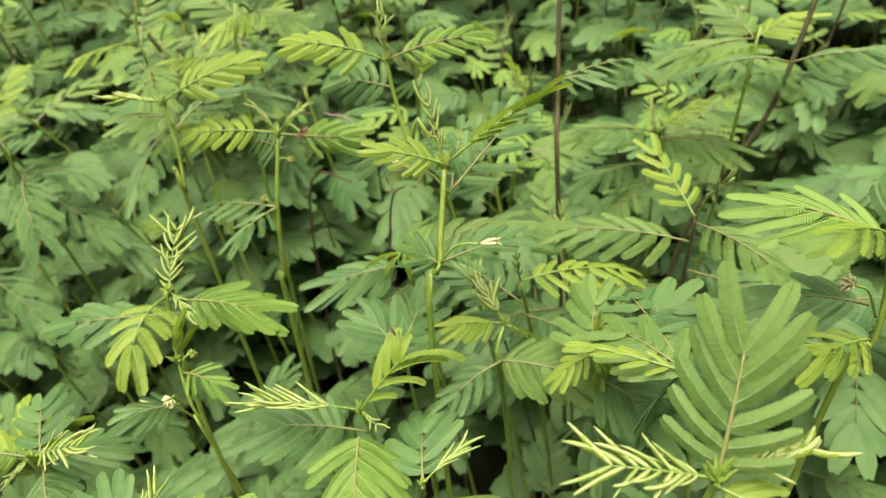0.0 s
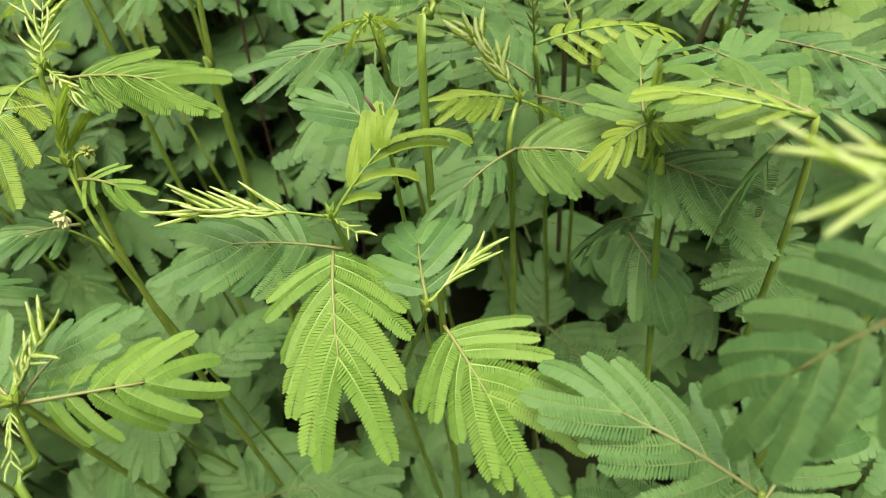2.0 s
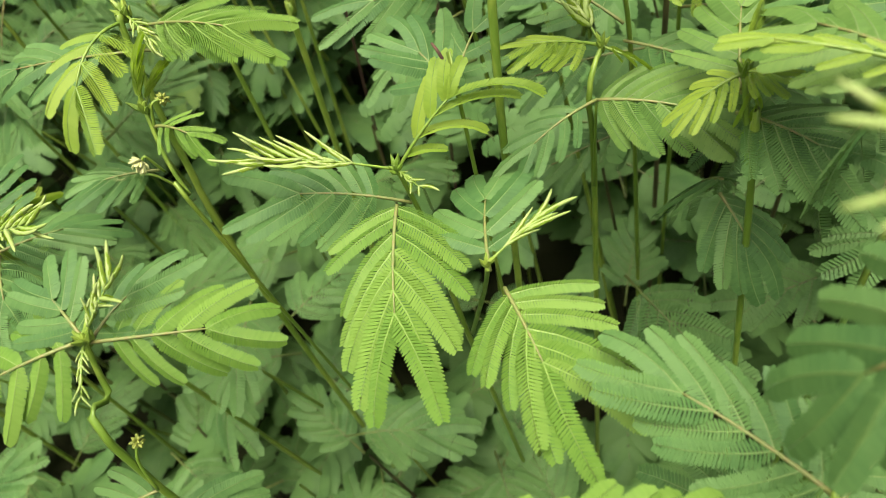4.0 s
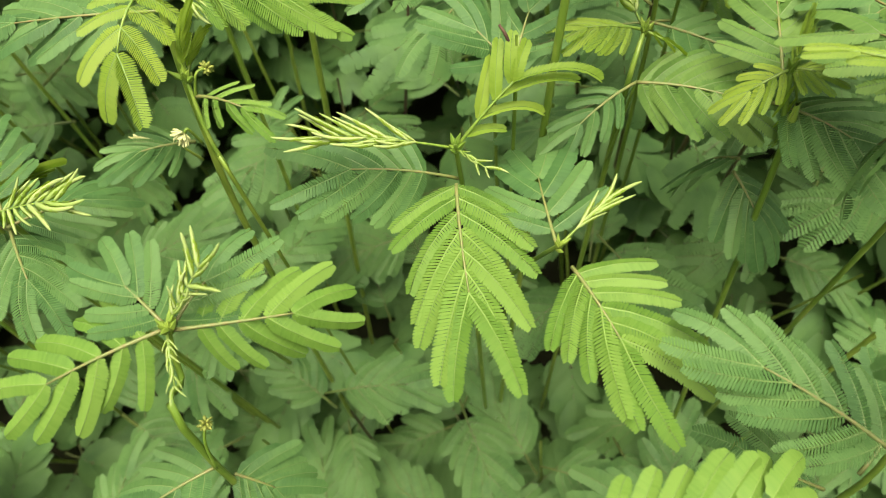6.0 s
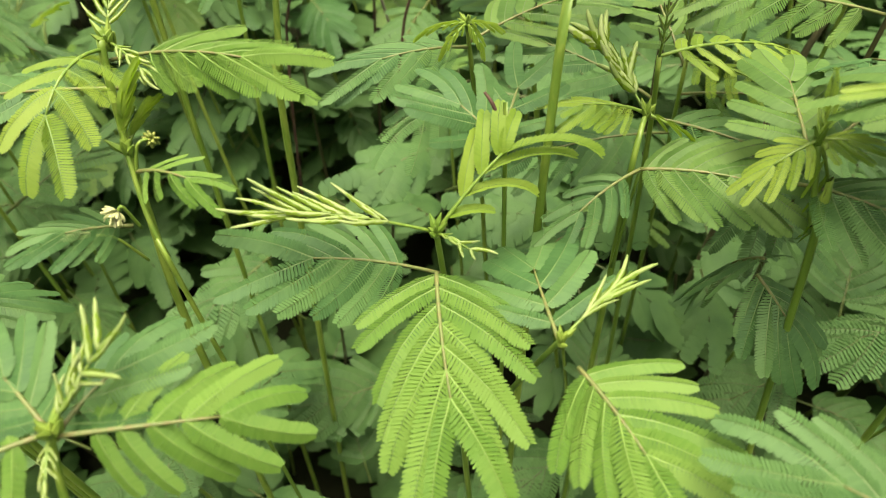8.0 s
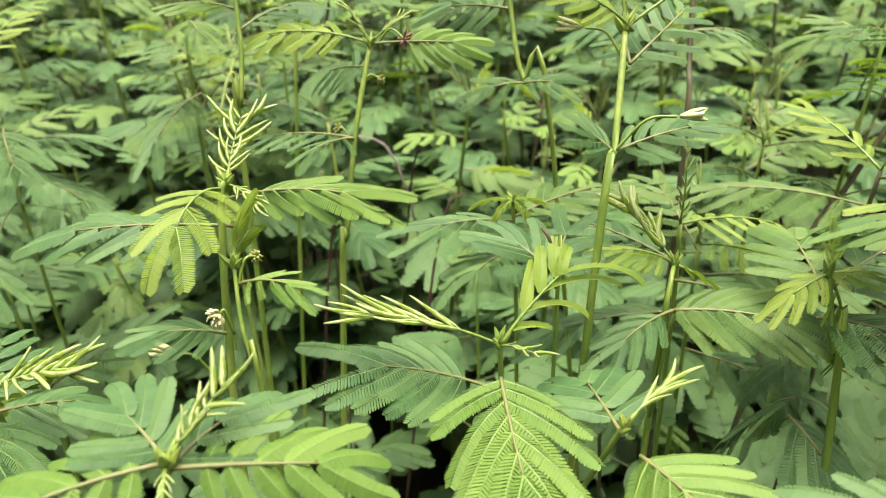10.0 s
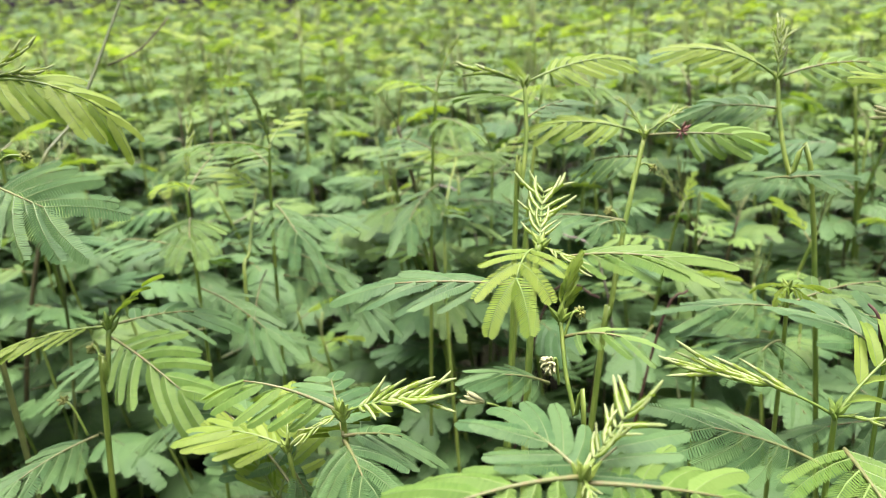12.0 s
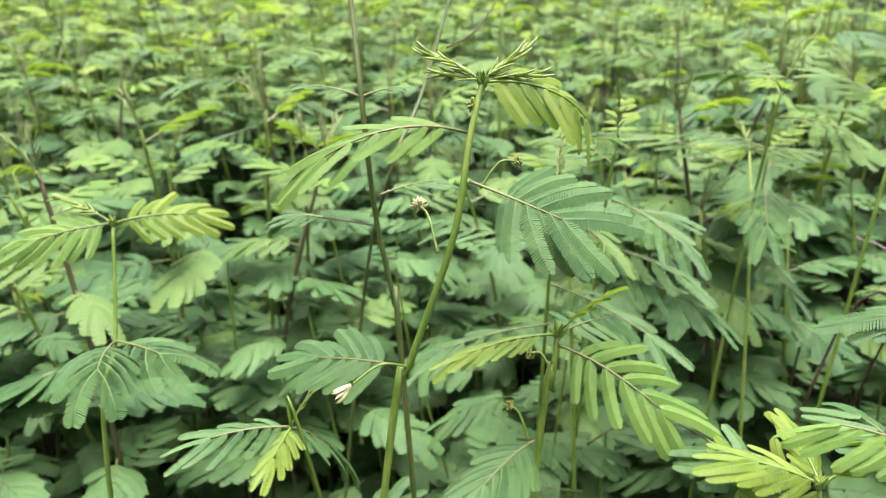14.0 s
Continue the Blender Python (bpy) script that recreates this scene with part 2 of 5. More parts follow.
# the pinnae of the near leaves, shared between leaves: age, then bend
PINNAE = {}
for age, mat, wid, fold in (("young", YOUNG, 0.0051, 0.0), ("fresh", FRESH, 0.0045, 0.0), ("grown", GROWN, 0.0047, 0.0), ("mature", MATURE, 0.0046, 0.0),
                            ("folded", PALE, 0.0060, 0.90), ("closing", YOUNG, 0.0066, 0.55), ("arching", YOUNG, 0.0047, 0.22)):
    for k, (sag, side) in enumerate(((0.25, 0.30), (0.40, 0.36), (0.50, 0.42), (0.32, 0.24))):
        v, f, ix = [], [], []
        if age == "folded":
            # leaflets shut tight round the rib: overlapping scales at the base, a slim pale rod beyond
            rod, heads = bend_curve(9, 0.035, (-0.5, 0.35, -0.2, 0.15)[k], (0.2, 0.55, 0.8, -0.15)[k])
            wide = (0.55, 1.05, 1.25, 1.2, 1.1, 1.0, 0.92, 0.85, 0.72, 0.3)
            tube(v, f, rod, [0.0019 * w for w in wide], 6)
            ix = [0] * len(f)
            frnd = random.Random(k)
            for j in range(9):
                o, d = rod[j // 2 + 1], heads[j // 2 + 1]
                o = o + d * 0.0019 * (j % 2)
                xx = d.cross(Vector((0, 0, 1))).normalized()
                zz = xx.cross(d)
                for sgn in (-1, 1):
                    out_dir = (xx * sgn * 0.8 + zz * frnd.uniform(-0.2, 0.8)).normalized()
                    side_dir = d.cross(out_dir)
                    ax = (d + out_dir * frnd.uniform(0.15, 0.42)).normalized()
                    ln = 0.0062 * (1 - 0.045 * j) * frnd.uniform(0.85, 1.15)
                    b = o + out_dir * 0.0016
                    n = len(v)
                    v.extend((b - side_dir * 0.0008, b + side_dir * 0.0008, b + ax * ln * 0.6 + side_dir * 0.0011, b + ax * ln, b + ax * ln * 0.6 - side_dir * 0.0011))
                    f.append((n, n + 1, n + 2, n + 3, n + 4))
                    ix.append(1)
            PINNAE[age, k] = mesh_of("pinna", v, f, [mat, YOUNG], ix, True)
            continue
        pinna_data(0.035, wid, 29 if age in ("mature", "grown") else 32, sag * (2.6 if age == "arching" else 1), side, fold, radians({"young": -17, "arching": 0, "fresh": -22, "grown": -17, "mature": -16, "closing": 10}[age]), 10 * k + len(age), v, f, ix, None, 2,
                   {"young": 0.53, "fresh": 0.56, "grown": 0.54, "mature": 0.50, "closing": 0.58, "arching": 0.62}[age])
        PINNAE[age, k] = mesh_of("pinna", v, f, [mat, RIB_DARK if age in ("mature", "grown") else RIB], ix)
LEAF_MATS = {"young": FRESH, "fresh": GROWN, "mature": MATURE, "folded": PALE, "closing": YOUNG}


def part(name, data, parent, label="", matrix=None):
    ob = new(name, data)
    ob.parent = parent
    if matrix is not None:
        ob.matrix_basis = matrix
    if label:
        tagged(ob, label)
    return ob


def leaf_frames(length, pairs, pinna, arch, spread, hang, rnd, petiole=0.2, rods=False, skew=0.0):
    """Rachis points and the pose, size and kind of bend of each pinna of one leaf along +y."""
    pts, dirs = bend_curve(10, length, arch, rnd.uniform(-0.15, 0.15), arch * 0.5)
    out = []
    for i in range(pairs):
        s = petiole + (0.995 - petiole) * (i / max(1, pairs - 1)) ** 1.2
        f = min(9.999, s * 10)
        k = int(f)
        p, d = pts[k].lerp(pts[k + 1], f - k), dirs[k]
        xx = d.cross(Vector((0, 0, 1))).normalized()
        zz = xx.cross(d)
        u = i / max(1, pairs - 1)
        ang = radians((64 - 40 * u) * spread) if not rods else radians((rnd.uniform(28, 46) - 8 * u) * min(1.4, (spread / 0.58) ** 2))
        size = pinna / 0.035 * (0.76 + 0.44 * u - 0.2 * u * u) * rnd.uniform(0.96, 1.04)
        for sgn in (-1, 1):
            a = ang + radians(rnd.uniform(-13, 10) if rods else rnd.uniform(-5, 5)) - radians(skew) * sgn
            grow = rnd.uniform(0.72, 1.12) if rods else rnd.uniform(0.94, 1.06)
            h = radians((hang if hang > 40 else hang * 0.55) * (1 - 0.4 * u) + rnd.uniform(-6, 6))
            y = (d * math.cos(a) + xx * sgn * math.sin(a))
            y = (y * math.cos(h) - zz * math.sin(h)).normalized()
            z = (zz * math.cos(h * 0.8) + xx * sgn * math.sin(h * 0.5 + radians(rnd.uniform(-12, 12)))).normalized()
            x = y.cross(z).normalized()
            z = x.cross(y)
            m = Matrix((x, y, z)).transposed().to_4x4()
            m.translation = p + zz * 0.0003
            out.append((m @ Matrix.Diagonal((-sgn * size * grow, size * grow, size * grow, 1)), rnd.randrange(4)))
    return pts, out


def aim(b, t, roll=0.0):
    """A pose at b with +y towards t and +z as nearly up as can be, then rolled about y by roll degrees."""
    y = (Vector(t) - Vector(b)).normalized()
    z = Vector((0, 0, 1))
    x = y.cross(z)
    if x.length < 0.05:
        x = Vector((1, 0, 0))
    x.normalize()
    z = x.cross(y)
    m = Matrix((x, y, z)).transposed().to_4x4()
    m.translation = Vector(b)
    return m @ pose(0, 0, 0, 0, roll, 0)


seed_count = [0]


def near_leaf(plant, b, t, pairs=6, pinna=0.035, age="fresh", roll=0.0, arch=0.35, spread=1.0, hang=12.0, petiole=0.2, fat=0.0, skew=0.0):
    """A leaf from its base b to the end of its rachis t, with each pinna a mesh of its own."""
    seed_count[0] += 1
    rnd = random.Random(seed_count[0])
    length = (Vector(t) - Vector(b)).length
    fat = fat or (1.04 if age in ("mature", "grown") else 0.96)
    pts, fr = leaf_frames(length, pairs, pinna, arch, spread, hang, rnd, petiole, age == "folded", skew)
    v, f = [], []
    r = 0.00065 if age != "folded" else 0.0005
    tube(v, f, pts, [r * (1.25 - 0.75 * i / 10) for i in range(11)], 5)
    ob = part("leaf", mesh_of("leaf_stalk", v, f, [RACHIS if age in ("fresh", "grown", "mature") else STEM], None, True), plant, LEAF_LABEL[age], aim(b, t, roll))
    for m, k in fr:
        part("pinna", PINNAE[age, k], ob, "", m @ Matrix.Diagonal((fat, 1, fat, 1)))
    return ob


def arching_leaf(plant, b, t):
    """A young leaf whose outer pinnae arch over and droop while the inner ones still stand up, short and half shut."""
    b, t = Vector(b), Vector(t)
    length = (t - b).length
    v, f = [], []
    pts, _ = bend_curve(10, length, 0.3, 0.0, 0.15)
    tube(v, f, pts, [0.0008 - 0.00004 * i for i in range(11)], 5)
    place = aim(b, t)
    ob = part("leaf", mesh_of("leaf_stalk", v, f, [STEM], None, True), plant, LEAF_LABEL["arching"], place)
    back = place.inverted()
    east, north, up = Vector((0.98, 0.19, -0.07)), Vector((-0.14, 0.89, 0.43)), Vector((0.14, -0.41, 0.90))
    # along the rachis, length, turn from east to north in degrees, lean of the blade, width, bend
    for along, size, turn, lean, wide, k in ((0.20, 0.016, 27, 0.5, 0.66, 0), (0.45, 0.031, 30, 0.7, 0.64, 2), (0.74, 0.037, 32, 0.8, 0.64, 1), (1.0, 0.042, 26, 0.9, 0.62, 2),
                                             (0.44, 0.025, 84, 0.1, 0.68, 0), (0.72, 0.025, 92, 0.0, 0.68, 3), (0.97, 0.020, 98, -0.1, 0.68, 0), (1.0, 0.018, 74, 0.2, 0.68, 3)):
        inner = turn > 60
        a = radians(turn)
        y = east * math.cos(a) + north * math.sin(a) + up * (0.25 if inner else 0.1)
        y.normalize()
        z = up + (north if not inner else east) * lean
        x = y.cross(z).normalized()
        z = x.cross(y)
        m = Matrix((x, y, z)).transposed().to_4x4()
        p = min(9.999, along * 10)
        i = int(p)
        m.translation = place @ pts[i].lerp(pts[i + 1], p - i)
        q = size / 0.035
        w = 0.0245 / 0.035 * wide * 1.15
        part("pinna", PINNAE["arching", k], ob, "", back @ m @ Matrix.Diagonal((w if not inner else w * 1.1, q, (q + w) / 2, 1)))
    return ob


LEAF_LABEL = {"young": "bright yellow-green young feathery leaf", "fresh": "fresh green feathery compound leaf",
              "grown": "mid-green full-grown feathery compound leaf", "mature": "blue-green mature feathery compound leaf", "folded": "pale young leaf still folded", "closing": "half-open yellow-green young leaf", "arching": "yellow-green young leaf with arching narrow pinnae"}


def stalk(plant, name, pts, radii, mat, sides=7, label=""):
    v, f = [], []
    P = [Vector(p) for p in pts]
    # smooth the polyline
    fine, rad = [], []
    n = len(P)
    for i in range(n - 1):
        p0, p1, p2, p3 = P[max(i - 1, 0)], P[i], P[i + 1], P[min(i + 2, n - 1)]
        for k in range(5):
            u = k / 5
            fine.append(0.5 * ((2 * p1) + (p2 - p0) * u + (2 * p0 - 5 * p1 + 4 * p2 - p3) * u * u + (3 * p1 - p0 - 3 * p2 + p3) * u ** 3))
            rad.append(radii[i] * (1 - u) + radii[i + 1] * u)
    fine.append(P[-1])
    rad.append(radii[-1])
    tube(v, f, fine, rad, sides)
    return part(name, mesh_of(name, v, f, [mat], None, True), plant, label)


def bud_mesh(name, mat, count, length, fat, spread, seed):
    """A head of many small tapered buds or petals that fan out from one point along +z."""
    rnd = random.Random(seed)
    v, f = [], []
    for k in range(count):
        w, u = k * 2.4, math.sqrt((k + 0.5) / count)
        a = spread * u
        d = Vector((math.cos(w) * math.sin(a), math.sin(w) * math.sin(a), math.cos(a)))
        ln = length * rnd.uniform(0.8, 1.15)
        curl = Vector((rnd.uniform(-1, 1), rnd.uniform(-1, 1), rnd.uniform(-1, 1))) * ln * 0.12
        o = d * length * 0.15
        tube(v, f, [o, o + d * ln * 0.5 + curl, o + d * ln * 0.85 + curl, o + d * ln], [fat * 0.5, fat, fat * 0.7, fat * 0.15], 5)
    return mesh_of(name, v, f, [mat], None, True)


BUDS = {"bud": bud_mesh("flower_bud", BUD, 22, 0.0026, 0.0007, 2.6, 1), "flower": bud_mesh("flower", PETAL, 30, 0.0044, 0.0007, 1.2, 2),
        "dry": bud_mesh("dry_flower", BROWN, 16, 0.0045, 0.0006, 1.8, 3), "long": bud_mesh("long_bud", PETAL, 7, 0.0095, 0.0011, 0.28, 4)}
BUD_LABEL = {"bud": "small round green flower bud", "flower": "withered cream flower head", "dry": "dry brown flower head", "long": "long cream closed flower bud"}


def bud_on(plant, b, t, kind="bud"):
    """A flower head at t on a thin stalk from b."""
    b, t = Vector(b), Vector(t)
    mid = b.lerp(t, 0.5) + Vector((0, 0, 0.006))
    ob = stalk(plant, "flower_stalk", (b, mid, t), (0.0007, 0.0006, 0.0006), STEM, 5)
    m = aim(t, t + (t - mid)) @ pose(0, 0, 0, -90, 0, 0)
    part("flower_bud" if kind in ("bud", "long") else "flower_head", BUDS[kind], ob, BUD_LABEL[kind], m)


def shoot_tip(plant, p, up, size=1.0, seed=0, fans=3):
    """The growing tip: pointed green scales round a few folded young leaves."""
    rnd = random.Random(seed)
    p, up = Vector(p), Vector(up).normalized()
    v, f = [], []
    for k in range(9):
        a = k * 2.4 + rnd.random()
        d = (up + Vector((math.cos(a), math.sin(a), 0.1)) * rnd.uniform(0.2, 1.0)).normalized()
        ln = size * rnd.uniform(0.003, 0.0065)
        o = p - up * 0.004 * k / 9
        tube(v, f, [o, o + d * ln * 0.45, o + d * ln], [0.0006 * size, 0.0009 * size, 0.0002], 5)
    part("shoot_tip", mesh_of("shoot_tip", v, f, [STEM], None, False), plant, "green scaly growing tip")
    for k in range(fans):
        a = k * 2.1 + rnd.random() * 2
        d = (up + Vector((math.cos(a), math.sin(a), 0)) * (0.15 if k == 0 else rnd.uniform(0.4, 0.9))).normalized()
        near_leaf(plant, p, p + d * size * rnd.uniform(0.022, 0.04), 6, 0.015 * size, "folded", rnd.uniform(-90, 90), 0.2, 0.55, -25 if k == 0 else 0, 0.3)


# ---- ground ----
SOIL = bpy.data.materials.new("soil")
SOIL.use_nodes = True
t_ = SOIL.node_tree
p_ = t_.nodes["Principled BSDF"]
p_.inputs["Roughness"].default_value = 0.95
p_.inputs["Specular IOR Level"].default_value = 0.08
c_ = t_.nodes.new("ShaderNodeTexCoord")
a_ = t_.nodes.new("ShaderNodeTexNoise")
a_.inputs["Scale"].default_value = 9.0
a_.inputs["Detail"].default_value = 8.0
r_ = t_.nodes.new("ShaderNodeValToRGB")
# two near-black, faintly green tones mixed by the noise
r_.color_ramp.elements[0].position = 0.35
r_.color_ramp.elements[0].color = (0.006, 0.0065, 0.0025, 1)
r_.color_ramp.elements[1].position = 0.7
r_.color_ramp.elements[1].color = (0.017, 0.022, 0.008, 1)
b_ = t_.nodes.new("ShaderNodeBump")
b_.inputs["Distance"].default_value = 0.02
t_.links.new(c_.outputs["Object"], a_.inputs["Vector"])
t_.links.new(a_.outputs["Fac"], r_.inputs["Fac"])
t_.links.new(r_.outputs["Color"], p_.inputs["Base Color"])
t_.links.new(a_.outputs["Fac"], b_.inputs["Height"])
t_.links.new(b_.outputs["Normal"], p_.inputs["Normal"])


def ground_height(x, y):
    return 0.018 * noise.noise((x * 1.3, y * 1.3, 0)) + 0.008 * noise.noise((x * 6, y * 6, 3))


gv, gf = [], []
coords = [-90, -40, -18, -8, -5] + [-3.5 + 0.125 * i for i in range(57)] + [5, 8, 18, 40, 90]
for gy in coords:
    for gx in coords:
        gv.append((gx, gy, ground_height(gx, gy) if abs(gx) < 4 and abs(gy) < 4 else 0.0))
w_ = len(coords)
for j in range(w_ - 1):
    for i in range(w_ - 1):
        gf.append((j * w_ + i, j * w_ + i + 1, (j + 1) * w_ + i + 1, (j + 1) * w_ + i))
tagged(new("ground", mesh_of("ground", gv, gf, [SOIL], None, True)), "near-black soil under the dense plants", "ground", "", "structure")


# ---- the plants in front ----
def new_plant(label):
    ob = new("mimosa_plant")
    return tagged(ob, label, "plant", "feathery plants")



plant = new_plant("bright green plant with broad arching feathery leaves")
stalk(plant, "stem", ((0.053, 0.239, -0.010), (0.046, 0.250, 0.360), (0.042, 0.260, 0.470), (0.040, 0.260, 0.520)), (0.0017, 0.0015, 0.0012, 0.0010), STEM, 8, "smooth bright green stem")
near_leaf(plant, (0.0422, 0.2475, 0.515), (0.0525, 0.2035, 0.5145), 7, 0.0410, "fresh", petiole=0.03, arch=0.25, hang=8, spread=1.0, fat=0.98)
near_leaf(plant, (0.040, 0.260, 0.520), (-0.004, 0.243, 0.538), 9, 0.0230, "folded", spread=0.5, petiole=0.34, hang=-4, arch=0.5, fat=0.62)
arching_leaf(plant, (0.040, 0.260, 0.520), (0.059, 0.279, 0.540))
near_leaf(plant, (0.040, 0.260, 0.498), (-0.001, 0.250, 0.514), 6, 0.0340, "mature", petiole=0.35, hang=4, spread=1.15, fat=1.0)
near_leaf(plant, (0.040, 0.260, 0.520), (0.053, 0.249, 0.526), 4, 0.0090, "folded", spread=0.58)
shoot_tip(plant, (0.040, 0.260, 0.522), (0.000, 0.300, 1.000), 1.20, 7, 0)
stalk(plant, "branch", ((0.048, 0.252, 0.390), (0.074, 0.235, 0.481), (0.084, 0.225, 0.521)), (0.0012, 0.0010, 0.0009), STEM, 8, "green side branch")
near_leaf(plant, (0.0895, 0.2215, 0.512), (0.109, 0.196, 0.516), 6, 0.0380, "fresh", petiole=0.12, arch=0.3, hang=6, spread=1.08, fat=0.95, skew=14)
near_leaf(plant, (0.084, 0.225, 0.516), (0.071, 0.259, 0.507), 4, 0.0360, "mature", petiole=0.25, hang=-6, spread=0.95, roll=-6)
near_leaf(plant, (0.084, 0.225, 0.521), (0.0946, 0.238, 0.524), 5, 0.0200, "folded", spread=0.30, petiole=0.45, fat=0.62)
shoot_tip(plant, (0.084, 0.225, 0.521), (0.200, 0.200, 1.000), 1.00, 13, 0)

plant = new_plant("plant with blue-green mature feathery leaves")
near_leaf(plant, (0.188, 0.171, 0.526), (0.150, 0.190, 0.532), 6, 0.0320, "mature", petiole=0.08, hang=6, arch=0.3, spread=1.05)
stalk(plant, "stem", ((0.222, 0.136, -0.010), (0.197, 0.160, 0.430), (0.188, 0.171, 0.528)), (0.0017, 0.0013, 0.0010), STEM, 8, "smooth bright green stem")
near_leaf(plant, (0.190, 0.168, 0.500), (0.219, 0.214, 0.505), 5, 0.0320, "mature")
near_leaf(plant, (0.191, 0.167, 0.470), (0.172, 0.168, 0.480), 5, 0.0320, "mature")

plant = new_plant("bright lime-green young feathery plant")
near_leaf(plant, (0.104, 0.124, 0.552), (0.149, 0.148, 0.543), 7, 0.0290, "fresh", petiole=0.05, hang=18, arch=0.4, roll=10, fat=1.3)
stalk(plant, "stem", ((0.084, 0.093, -0.010), (0.100, 0.118, 0.492), (0.104, 0.124, 0.552)), (0.0012, 0.0009, 0.0006), STEM, 8, "smooth bright green stem")

plant = new_plant("fresh green plant with a pale folded shoot")
stalk(plant, "stem", ((-0.031, 0.075, -0.010), (-0.033, 0.134, 0.472), (-0.035, 0.156, 0.521), (-0.034, 0.166, 0.543)), (0.0017, 0.0015, 0.0012, 0.0010), STEM, 8, "smooth bright green stem")
near_leaf(plant, (-0.034, 0.166, 0.541), (0.002, 0.180, 0.535), 5, 0.0280, "fresh", petiole=0.25, arch=0.35, hang=36, roll=27, spread=1.2, fat=1.05)
near_leaf(plant, (-0.034, 0.166, 0.543), (-0.066, 0.143, 0.544), 5, 0.0310, "fresh", petiole=0.2, arch=0.4, hang=34, roll=-18, spread=1.15, fat=0.95)
near_leaf(plant, (-0.034, 0.166, 0.543), (-0.050, 0.177, 0.547), 4, 0.0270, "mature", petiole=0.2, hang=0)
near_leaf(plant, (-0.034, 0.166, 0.540), (-0.029, 0.184, 0.542), 3, 0.0270, "mature", petiole=0.2, hang=0)
near_leaf(plant, (-0.034, 0.166, 0.543), (-0.024, 0.183, 0.555), 7, 0.0140, "folded", petiole=0.25, hang=-12, fat=0.95)
near_leaf(plant, (-0.034, 0.166, 0.543), (-0.026, 0.149, 0.541), 6, 0.0070, "folded", spread=0.58)
shoot_tip(plant, (-0.034, 0.166, 0.543), (0.000, 0.100, 1.000), 1.40, 30, 0)
bud_on(plant, (-0.031, 0.133, 0.477), (-0.030, 0.145, 0.502), "bud")
near_leaf(plant, (-0.033, 0.134, 0.472), (-0.057, 0.114, 0.473), 5, 0.0300, "mature", petiole=0.15)
near_leaf(plant, (-0.033, 0.134, 0.452), (-0.018, 0.133, 0.441), 5, 0.0300, "mature", petiole=0.1)

plant = new_plant("upright green plant with a feathery pale top")
stalk(plant, "stem", ((-0.068, 0.215, -0.010), (-0.074, 0.252, 0.400), (-0.077, 0.271, 0.500), (-0.078, 0.284, 0.545), (-0.078, 0.291, 0.564)), (0.0020, 0.0018, 0.0017, 0.0015, 0.0014), STEM, 8, "smooth bright green stem")
near_leaf(plant, (-0.078, 0.294, 0.562), (-0.0868, 0.3265, 0.5775), 9, 0.0200, "folded", spread=0.76, petiole=0.15, hang=-6, arch=0.05, fat=0.8)
near_leaf(plant, (-0.078, 0.294, 0.558), (-0.080, 0.252, 0.562), 4, 0.0255, "young", petiole=0.42, arch=1.2, hang=8, spread=1.35, fat=1.25)
near_leaf(plant, (-0.078, 0.291, 0.556), (-0.024, 0.289, 0.566), 6, 0.0310, "fresh", petiole=0.34, arch=0.35, hang=2, spread=0.8, roll=8, fat=1.1)
near_leaf(plant, (-0.078, 0.294, 0.542), (-0.142, 0.274, 0.542), 6, 0.0360, "mature", petiole=0.35, hang=6, spread=0.62, roll=-10)
near_leaf(plant, (-0.059, 0.257, 0.538), (-0.035, 0.251, 0.545), 4, 0.0170, "fresh", petiole=0.25, hang=16, arch=0.5)
near_leaf(plant, (-0.062, 0.247, 0.522), (-0.077, 0.235, 0.530), 5, 0.0200, "mature", petiole=0.25, hang=16)
near_leaf(plant, (-0.078, 0.294, 0.562), (-0.060, 0.283, 0.560), 5, 0.0110, "folded", spread=0.58, petiole=0.3)
shoot_tip(plant, (-0.078, 0.294, 0.562), (0.000, 0.100, 1.000), 1.50, 43, 0)
stalk(plant, "branch", ((-0.036, 0.222, -0.010), (-0.045, 0.236, 0.480), (-0.051, 0.243, 0.512), (-0.056, 0.249, 0.527), (-0.061, 0.260, 0.545)), (0.0010, 0.0010, 0.0009, 0.0009, 0.0008), STEM, 8, "slender green side branch")
shoot_tip(plant, (-0.061, 0.260, 0.545), (0.100, 0.000, 1.000), 1.50, 45, 0)
near_leaf(plant, (-0.061, 0.260, 0.545), (-0.059, 0.269, 0.560), 5, 0.0120, "closing", spread=0.4, petiole=0.3)
near_leaf(plant, (-0.061, 0.260, 0.545), (-0.058, 0.272, 0.550), 5, 0.0100, "closing", spread=0.4, petiole=0.3)
bud_on(plant, (-0.059, 0.256, 0.536), (-0.054, 0.265, 0.546), "bud")
bud_on(plant, (-0.058, 0.246, 0.523), (-0.060, 0.243, 0.534), "flower")
bud_on(plant, (-0.079, 0.261, 0.483), (-0.091, 0.256, 0.502), "long")

